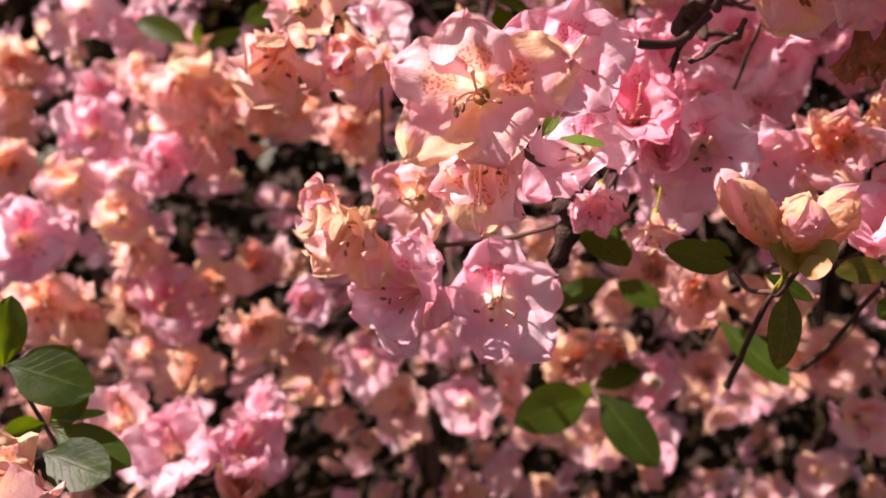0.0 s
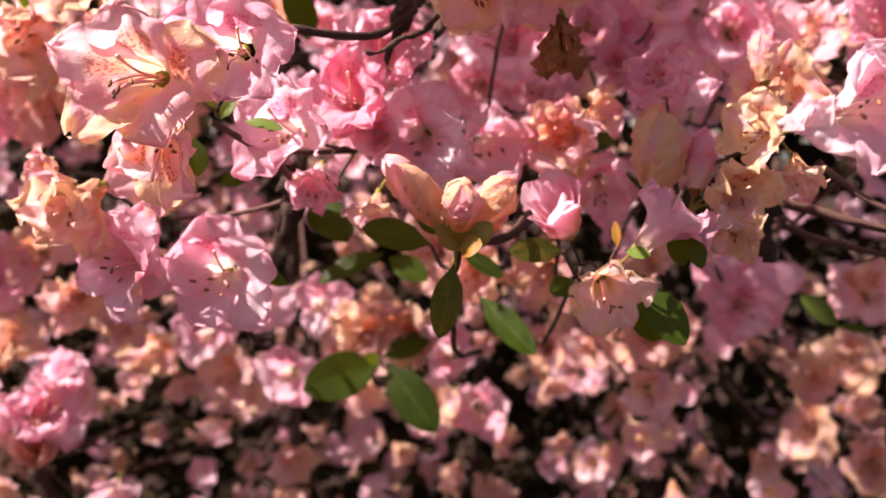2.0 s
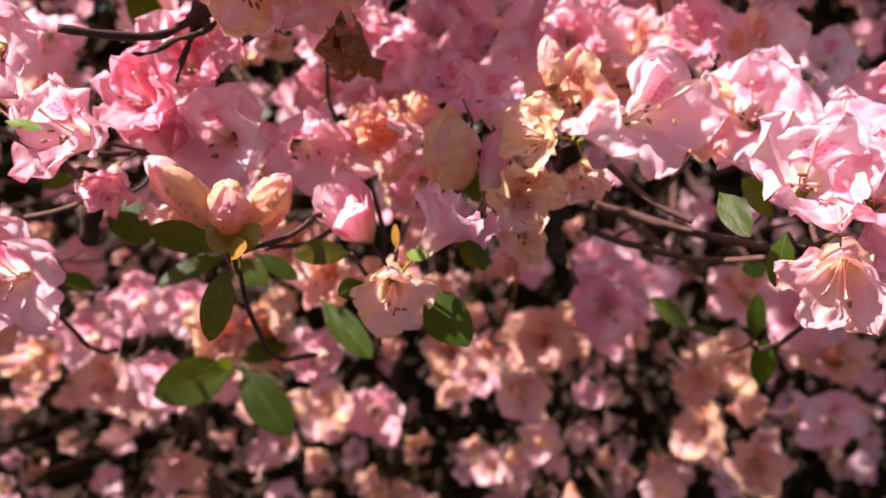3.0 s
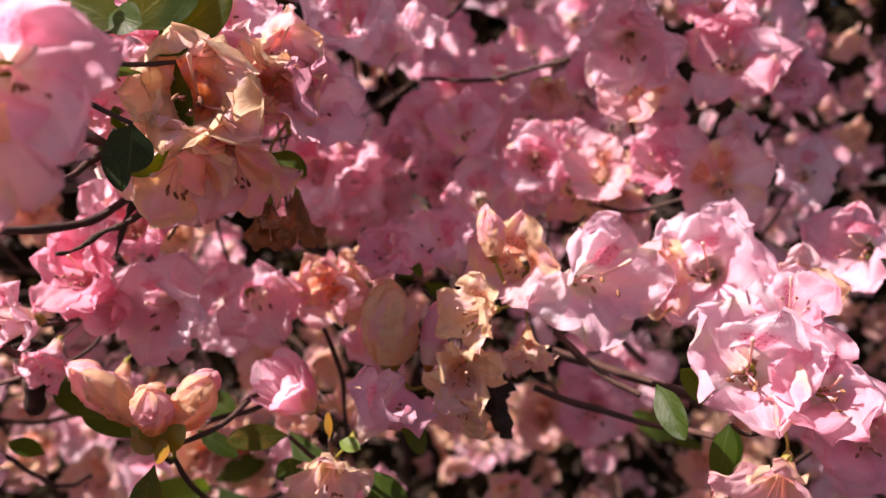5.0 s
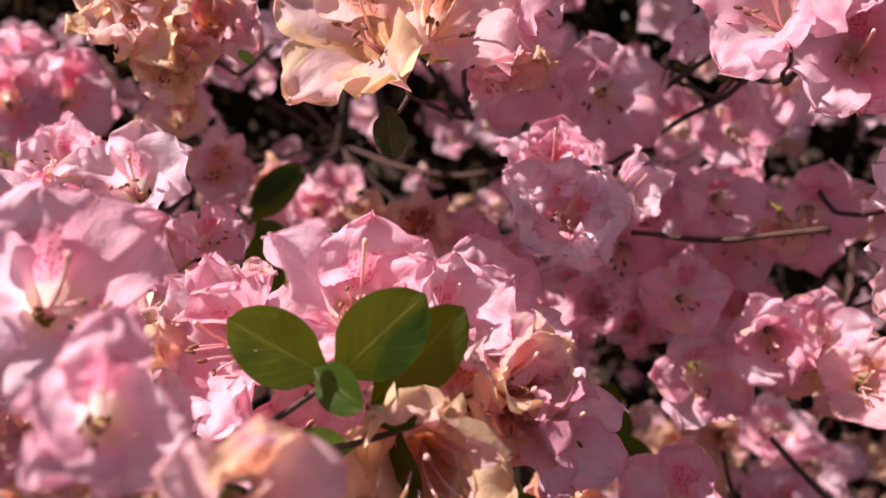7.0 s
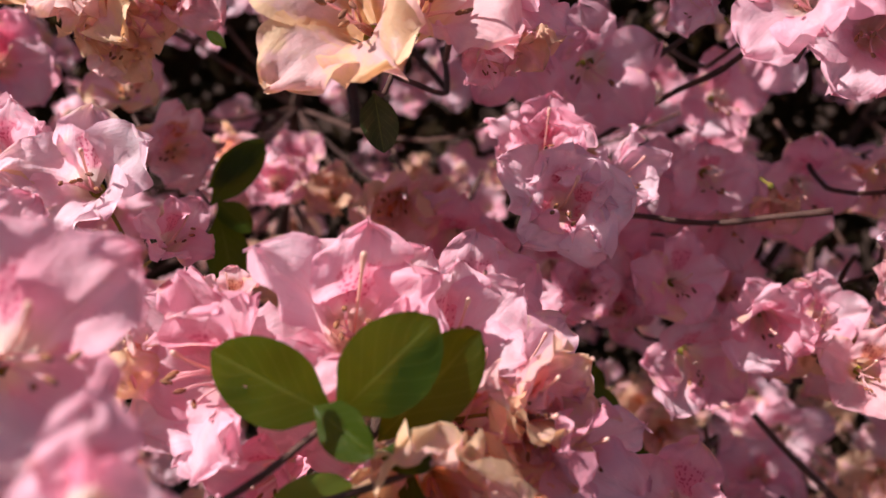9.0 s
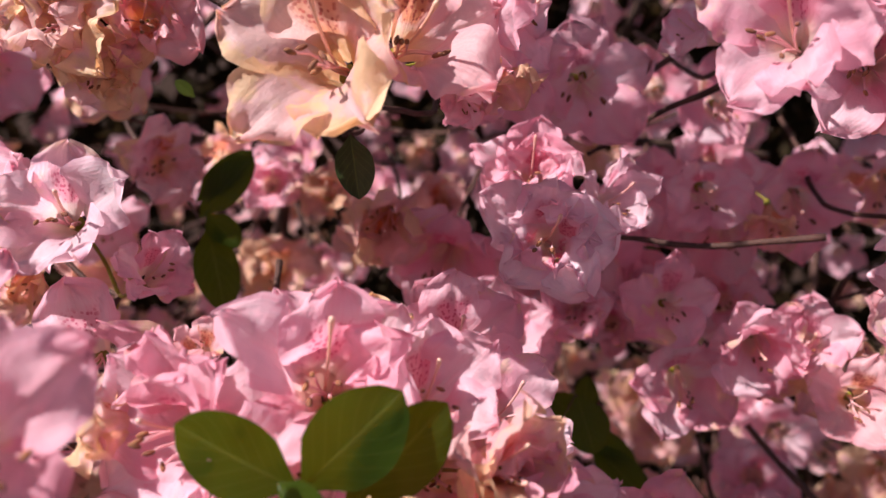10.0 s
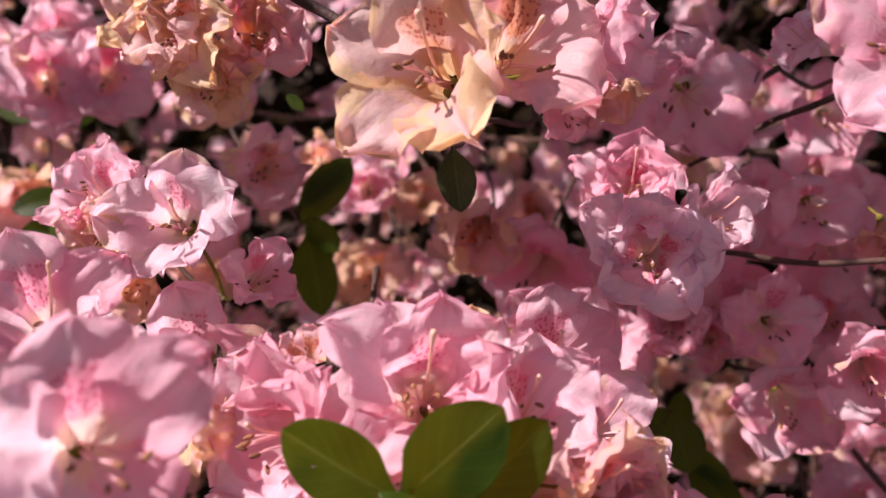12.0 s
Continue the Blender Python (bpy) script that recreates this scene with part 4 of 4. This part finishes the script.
sprig("yellow green and orange scales at the base of three buds",
      ((0.157, 0.292, 0.998), (0.150, 0.291, 1.009), -89, 1.50, SCALE_LEAF),
      ((0.157, 0.291, 0.998), (0.153, 0.288, 1.007), -125, 1.20, SCALE_LEAF),
      ((0.157, 0.290, 0.998), (0.160, 0.287, 1.007), 137, 1.20, SCALE_LEAF),
      ((0.158, 0.290, 0.998), (0.166, 0.287, 1.007), 101, 1.30, SCALE_LEAF),
      ((0.156, 0.290, 0.998), (0.162, 0.282, 1.001), 75, 1.50, SCALE_LEAF),
      ((0.158, 0.291, 0.998), (0.150, 0.287, 1.003), -74, 1.30, SCALE_LEAF))
sprig("orange and green scales between two pink flowers",
      ((0.212, 0.300, 0.999), (0.211, 0.302, 1.008), -46, 0.70, SCALE_LEAF),
      ((0.215, 0.301, 0.998), (0.222, 0.295, 0.998), 38, 1.20, LEAF_YOUNG))
sprig("narrow bright green azalea leaves among the withered flowers",
      ((0.398, 0.488, 0.932), (0.373, 0.483, 0.950), -88, 0.80, LEAF_YOUNG),
      ((0.398, 0.489, 0.932), (0.411, 0.477, 0.933), 39, 0.90, LEAF),
      ((0.394, 0.489, 0.933), (0.392, 0.490, 0.943), -62, 1.00, LEAF_YOUNG))
sprig("two upright green azalea leaves beside pink flowers",
      ((0.400, 0.409, 0.945), (0.396, 0.402, 0.968), -176, 0.80, LEAF),
      ((0.403, 0.405, 0.920), (0.401, 0.399, 0.946), -179, 0.90, LEAF),
      ((0.405, 0.413, 0.982), (0.390, 0.404, 0.982), -63, 1.20, LEAF))

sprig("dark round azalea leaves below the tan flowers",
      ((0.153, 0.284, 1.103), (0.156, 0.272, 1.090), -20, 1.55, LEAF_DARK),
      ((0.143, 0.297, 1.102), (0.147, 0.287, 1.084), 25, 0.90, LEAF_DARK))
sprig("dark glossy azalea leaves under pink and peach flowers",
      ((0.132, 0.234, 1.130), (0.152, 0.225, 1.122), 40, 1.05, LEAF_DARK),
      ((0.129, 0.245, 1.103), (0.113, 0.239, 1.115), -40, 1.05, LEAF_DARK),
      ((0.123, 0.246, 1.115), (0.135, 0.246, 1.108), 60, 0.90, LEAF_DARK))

# ---- twigs that show ----
twig([(0.118, 0.299, 1.112), (0.129, 0.302, 1.104), (0.139, 0.306, 1.096), (0.140, 0.333, 1.082)], 3.6, 3)
twig([(0.098, 0.303, 1.068), (0.115, 0.315, 1.067), (0.128, 0.327, 1.071), (0.139, 0.338, 1.081)], 3.4, 3)
twig([(0.142, 0.352, 1.091), (0.137, 0.351, 1.083), (0.134, 0.349, 1.076)], 7, 8, "gnarled dark bark knob on an old azalea twig", BARK, 0.9)
twig([(0.134, 0.349, 1.076), (0.129, 0.346, 1.065), (0.127, 0.344, 1.055)], 3, 1.2, "gnarled dark bark knob on an old azalea twig", BARK, 0.9)
twig([(0.302, 0.375, 1.012), (0.337, 0.360, 1.004), (0.369, 0.338, 1.000)], 4.5, 3.6)
twig([(0.289, 0.344, 1.005), (0.319, 0.335, 0.996), (0.338, 0.320, 0.997), (0.345, 0.299, 1.001)], 2.8, 2.4)
twig([(0.094, 0.340, 1.016), (0.083, 0.327, 1.027), (0.069, 0.314, 1.036)], 3.2, 2.2)
twig([(0.089, 0.349, 1.006), (0.069, 0.355, 1.000), (0.042, 0.361, 0.996)], 2.2, 1.8)
twig([(0.184, 0.322, 1.008), (0.175, 0.307, 1.003), (0.160, 0.296, 0.997)], 2.4, 1.8)
twig([(0.090, 0.351, 1.018), (0.094, 0.349, 1.010), (0.090, 0.357, 0.990)], 12, 8, "gnarled dark bark knob on an old azalea twig", BARK, 0.9)
twig([(0.275, 0.322, 1.015), (0.273, 0.321, 1.005), (0.275, 0.319, 0.993)], 11, 7, "gnarled dark bark knob on an old azalea twig", BARK, 0.9)
twig([(0.148, 0.395, 1.097), (0.152, 0.389, 1.082), (0.143, 0.383, 1.069), (0.138, 0.375, 1.058)], 5, 1.5, "gnarled dark bark knob on an old azalea twig", BARK, 0.9)
twig([(0.152, 0.389, 1.082), (0.161, 0.389, 1.079), (0.163, 0.385, 1.081)], 3, 1.2, "gnarled dark bark knob on an old azalea twig", BARK, 0.9)
twig([(0.152, 0.405, 1.093), (0.175, 0.427, 1.103), (0.198, 0.438, 1.117)], 2.6, 2, "gnarled dark bark knob on an old azalea twig", BARK, 0.9)
twig([(0.318, 0.443, 1.145), (0.281, 0.456, 1.136), (0.244, 0.464, 1.135)], 2.9, 2.2)
twig([(0.289, 0.465, 1.204), (0.265, 0.500, 1.178), (0.239, 0.510, 1.157)], 2.8, 2)
twig([(0.094, 0.405, 1.232), (0.104, 0.409, 1.226), (0.120, 0.403, 1.219)], 4, 3)
twig([(0.147, 0.324, 1.077), (0.136, 0.312, 1.068), (0.123, 0.299, 1.061)], 2.4, 1.7, "gnarled dark bark knob on an old azalea twig", BARK, 0.9)
twig([(0.190, 0.357, 1.001), (0.177, 0.348, 0.994), (0.163, 0.334, 0.993)], 2.5, 2)
twig([(0.201, 0.389, 1.020), (0.209, 0.399, 0.993), (0.212, 0.407, 0.960)], 2.4, 2.2)
twig([(0.294, 0.329, 1.031), (0.310, 0.317, 1.018), (0.322, 0.311, 1.012)], 3, 2.4)
twig([(0.239, 0.522, 1.170), (0.261, 0.513, 1.192), (0.287, 0.504, 1.215)], 3, 2.4)
twig([(0.128, 0.559, 1.150), (0.120, 0.563, 1.193), (0.109, 0.556, 1.232)], 6, 4)
twig([(0.173, 0.582, 1.168), (0.144, 0.573, 1.201), (0.132, 0.565, 1.214)], 4, 3)
twig([(0.331, 0.502, 0.954), (0.320, 0.515, 0.982), (0.314, 0.524, 1.004)], 3, 2.5)
twig([(0.376, 0.479, 0.981), (0.355, 0.498, 0.999), (0.335, 0.517, 1.017)], 4, 3)
twig([(0.301, 0.682, 1.124), (0.348, 0.685, 1.121), (0.391, 0.686, 1.117)], 6, 5, "dead grey brown twig without bark", BARK)
twig([(0.355, 0.500, 1.084), (0.352, 0.492, 1.098), (0.352, 0.483, 1.115)], 3, 2.2)
bud("cream", (0.232, 0.326, 1.018), (0.231, 0.326, 1.051), 18)
bud("pink", (0.246, 0.324, 1.018), (0.250, 0.328, 1.043), 9)
bud("fade", (0.269, 0.324, 1.059), (0.266, 0.327, 1.079), 8.5)
bud("bud", (0.152, 0.298, 1.005), (0.130, 0.286, 1.028), 11.5)
bud("bud", (0.156, 0.292, 1.004), (0.156, 0.285, 1.022), 11.5)
bud("bud", (0.161, 0.297, 1.004), (0.175, 0.295, 1.024), 12)

# ---- more flowers further in, past the ones above ----
rng = random.Random(5)
taken = [tuple(foot) for foot, *_ in STALKS]


def crowded(p, gap):
    return any((p[0] - q[0]) ** 2 + (p[1] - q[1]) ** 2 + (p[2] - q[2]) ** 2 < gap * gap for q in taken)


FAR = []
for n in range(26000):
    p = (rng.uniform(-0.9, 1.3), rng.uniform(0.70, 1.4), rng.uniform(0.25, 2.1))
    if p[2] > 1.25 + 1.5 * (p[1] - 0.6):
        continue
    if len(FAR) < 2100 and not crowded(p, 0.042):
        FAR.append(p)
        taken.append(p)
FAR.sort(key=lambda p: p[1])


def far_kind(p):
    chance = rng.random()
    if p[2] < 0.93:
        return "wilt" if chance < 0.55 else "fade" if chance < 0.72 else "pink"
    return "wilt" if chance < 0.12 else "fade" if chance < 0.27 else "pink"


for p in FAR[:55]:
    kind = far_kind(p)
    bloom(kind, "droop" if kind == "wilt" and rng.random() < 0.6 else rng.choice(("open", "open", "cup")), *p, rng.uniform(40, 50), rng.gauss(0, 25), rng.gauss(5 if kind != "wilt" else -20, 18), rng.uniform(-30, 30), False)


def joined(name, pieces, mats, label, category):
    """One object of kind stuff out of many small sheets: (grid, pose, material number)."""
    verts, faces, uvs, slots, start = [], [], [], [], 0
    for (grid_points, grid_faces, grid_uv), m, slot in pieces:
        a = np.array(m)
        verts.append(grid_points @ a[:3, :3].T + a[:3, 3])
        faces.append(grid_faces + start)
        uvs.append(grid_uv)
        slots.append(np.full(len(grid_faces), slot))
        start += len(grid_points)
    verts, faces, uvs, slots = np.concatenate(verts), np.concatenate(faces), np.concatenate(uvs), np.concatenate(slots)
    mesh = bpy.data.meshes.new(name)
    mesh.vertices.add(len(verts))
    mesh.vertices.foreach_set("co", verts.astype(np.float32).ravel())
    mesh.loops.add(faces.size)
    mesh.loops.foreach_set("vertex_index", faces.astype(np.int32).ravel())
    mesh.polygons.add(len(faces))
    mesh.polygons.foreach_set("loop_start", np.arange(0, faces.size, 4, dtype=np.int32))
    layer = mesh.uv_layers.new(name="UVMap")
    layer.data.foreach_set("uv", uvs.astype(np.float32).ravel())
    for mat in mats:
        mesh.materials.append(mat)
    mesh.polygons.foreach_set("material_index", slots.astype(np.int32))
    mesh.polygons.foreach_set("use_smooth", np.ones(len(faces), bool))
    mesh.update()
    mesh.validate()
    return tagged(new(name, mesh), label, category, kind="stuff")


def as_piece(points):
    rows, cols = len(points), len(points[0])
    index = np.arange(rows * cols).reshape(rows, cols)
    faces = np.stack([index[:-1, :-1], index[:-1, 1:], index[1:, 1:], index[1:, :-1]], -1).reshape(-1, 4)
    grid = np.stack(np.meshgrid(np.linspace(0, 1, rows), np.linspace(0, 1, cols), indexing="ij"), -1).reshape(-1, 2)
    return np.array(points, float).reshape(-1, 3), faces, grid[faces].reshape(-1, 2)


COARSE = {(form, n): as_piece(petal_grid(900 + n + 31 * k, form, (9, 7))) for k, form in enumerate(("open", "cup", "droop")) for n in range(4)}
KINDS = ("pink", "fade", "wilt")
pieces = []
for p in FAR[55:]:
    kind = far_kind(p)
    form = "droop" if kind == "wilt" and rng.random() < 0.6 else rng.choice(("open", "open", "cup"))
    m = facing(*p, rng.gauss(0, 28), rng.gauss(8 if kind != "wilt" else -20, 20), rng.uniform(0, 360)) @ Matrix.Scale(rng.uniform(0.85, 1.1), 4)
    for k in range(5):
        pieces.append((COARSE[form, rng.randrange(4)], m @ pose(0, 0, 0, rng.uniform(-5, 5), rng.uniform(-9, 9), 72 * k), KINDS.index(kind)))
joined("far_blossoms", pieces, [PETAL[kind] for kind in KINDS], "mass of pink and faded azalea flowers deep in the bush", "flowers")

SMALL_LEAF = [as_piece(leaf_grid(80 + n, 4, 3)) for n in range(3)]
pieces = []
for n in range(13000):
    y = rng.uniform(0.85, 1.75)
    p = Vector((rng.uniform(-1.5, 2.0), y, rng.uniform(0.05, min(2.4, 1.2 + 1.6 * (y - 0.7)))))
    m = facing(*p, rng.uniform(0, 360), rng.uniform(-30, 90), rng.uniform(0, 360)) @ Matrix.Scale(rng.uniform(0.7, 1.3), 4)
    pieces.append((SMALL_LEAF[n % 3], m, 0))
# Unseen canopy above the view, added to shade the flowers behind the front ones.
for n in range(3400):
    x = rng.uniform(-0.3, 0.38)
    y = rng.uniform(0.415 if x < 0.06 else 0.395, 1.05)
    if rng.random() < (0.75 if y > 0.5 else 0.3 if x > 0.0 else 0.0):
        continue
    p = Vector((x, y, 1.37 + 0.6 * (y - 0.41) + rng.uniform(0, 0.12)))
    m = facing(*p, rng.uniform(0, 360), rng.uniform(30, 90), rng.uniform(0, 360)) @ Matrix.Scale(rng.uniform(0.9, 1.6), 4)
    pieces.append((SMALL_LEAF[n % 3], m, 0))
# Wall of leaves at the back that closes the holes to the sky.
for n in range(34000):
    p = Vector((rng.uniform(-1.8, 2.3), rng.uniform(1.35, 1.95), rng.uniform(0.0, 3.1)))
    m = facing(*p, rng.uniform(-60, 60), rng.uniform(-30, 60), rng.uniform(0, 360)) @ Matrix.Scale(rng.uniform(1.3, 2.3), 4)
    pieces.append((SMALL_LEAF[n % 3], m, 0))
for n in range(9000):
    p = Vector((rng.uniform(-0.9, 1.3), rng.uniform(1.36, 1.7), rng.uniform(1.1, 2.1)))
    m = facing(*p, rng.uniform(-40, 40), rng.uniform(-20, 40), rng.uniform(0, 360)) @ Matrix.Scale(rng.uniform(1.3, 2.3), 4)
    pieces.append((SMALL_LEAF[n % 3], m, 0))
joined("far_leaves", pieces, [SHADE_LEAF], "leaves filling the inside of the azalea bush, its shade in their brown-black colour, plus an unseen canopy", "leaves")


# ---- the woody frame: stems from the ground, forks, and a twig to every cluster ----
STEMS = []
bush = tagged(new("azalea_bush"), "old azalea bush with brown crooked woody trunks", "bush")
bush.location = (0.25, 1.25, 0.0)
bpy.context.view_layer.update()
for x, y, lean_x, lean_y in ((-0.35, 1.25, -0.1, -0.25), (0.0, 1.15, 0.05, -0.35), (0.22, 1.3, 0.1, -0.4), (0.5, 1.2, 0.05, -0.35), (0.85, 1.3, 0.15, -0.3)):
    line = [Vector((x + lean_x * s + 0.03 * math.sin(7 * s + x), y + lean_y * s * s, 1.25 * s - 0.05)) for s in (0, 0.2, 0.4, 0.6, 0.8, 1.0)]
    twig(line, 26, 8, mat=BARK, bumps=0.2, name="trunk", parent=bush)
    STEMS += [line[k].lerp(line[k + 1], f) for k in range(1, 5) for f in (0, 0.33, 0.66)]

GROUPS = []
for foot, way, root, scale in STALKS:
    home = next((g for g in GROUPS if (g[0][0] - foot).length < 0.034), None)
    if home:
        home.append((foot, way, root, scale))
    else:
        GROUPS.append([(foot, way, root, scale)])
NODES = []
for group in GROUPS:
    middle = sum((f for f, *_ in group), Vector()) / len(group)
    back = sum((w for _, w, *_ in group), Vector()) / len(group)
    node = middle + back * 0.012 + Vector((0, 0.012, -0.006))
    NODES.append(node)
    for foot, way, root, scale in group:
        bend = foot.lerp(node, 0.45) + way * 0.005
        twig([foot - way * 0.001, bend, node], 1.3 * min(scale, 1.1), 1.5, mat=CALYX if (COUNT[0] + len(NODES)) % 3 else TWIG, bumps=0.1, name="stalk", parent=root)
for node in sorted(NODES, key=lambda p: p.y):
    ahead = [q for q in NODES if q.y > node.y + 0.02 and 0.02 < (q - node).length < 0.085 and abs(q.x - node.x) < 0.05 and abs(q.z - node.z) < 0.028]
    deep = [q for q in STEMS if (q - node).length < 0.45]
    if node.y < 0.28 and node.x < 0.2 and node.z > 1.06:
        aim = Vector((0.139, 0.306, 1.096))
    elif ahead:
        aim = min(ahead, key=lambda q: (q - node).length)
    elif node.y > 0.6 and deep:
        aim = min(deep, key=lambda q: (q - node).length)
    else:
        aim = node + Vector((rng.uniform(-0.02, 0.03), 0.11, -0.06 if node.z < 1.1 else 0.0))
    gap = (aim - node).length
    twig([node, node.lerp(aim, 0.5) + Vector((rng.uniform(-0.1, 0.1), rng.uniform(0, 0.1), -0.12)) * gap, aim], 1.8, 2.2 + 6 * gap)
for base, root in SPRIGS:
    aim = min(NODES, key=lambda q: (q - base).length)
    if (aim - base).length > 0.055:
        aim = base + Vector((0.01, 0.05, -0.02))
    twig([base, base.lerp(aim, 0.5) + Vector((0, 0.004, -0.004)), aim], 1.5, 1.8, name="shoot", parent=root, bumps=0.1)
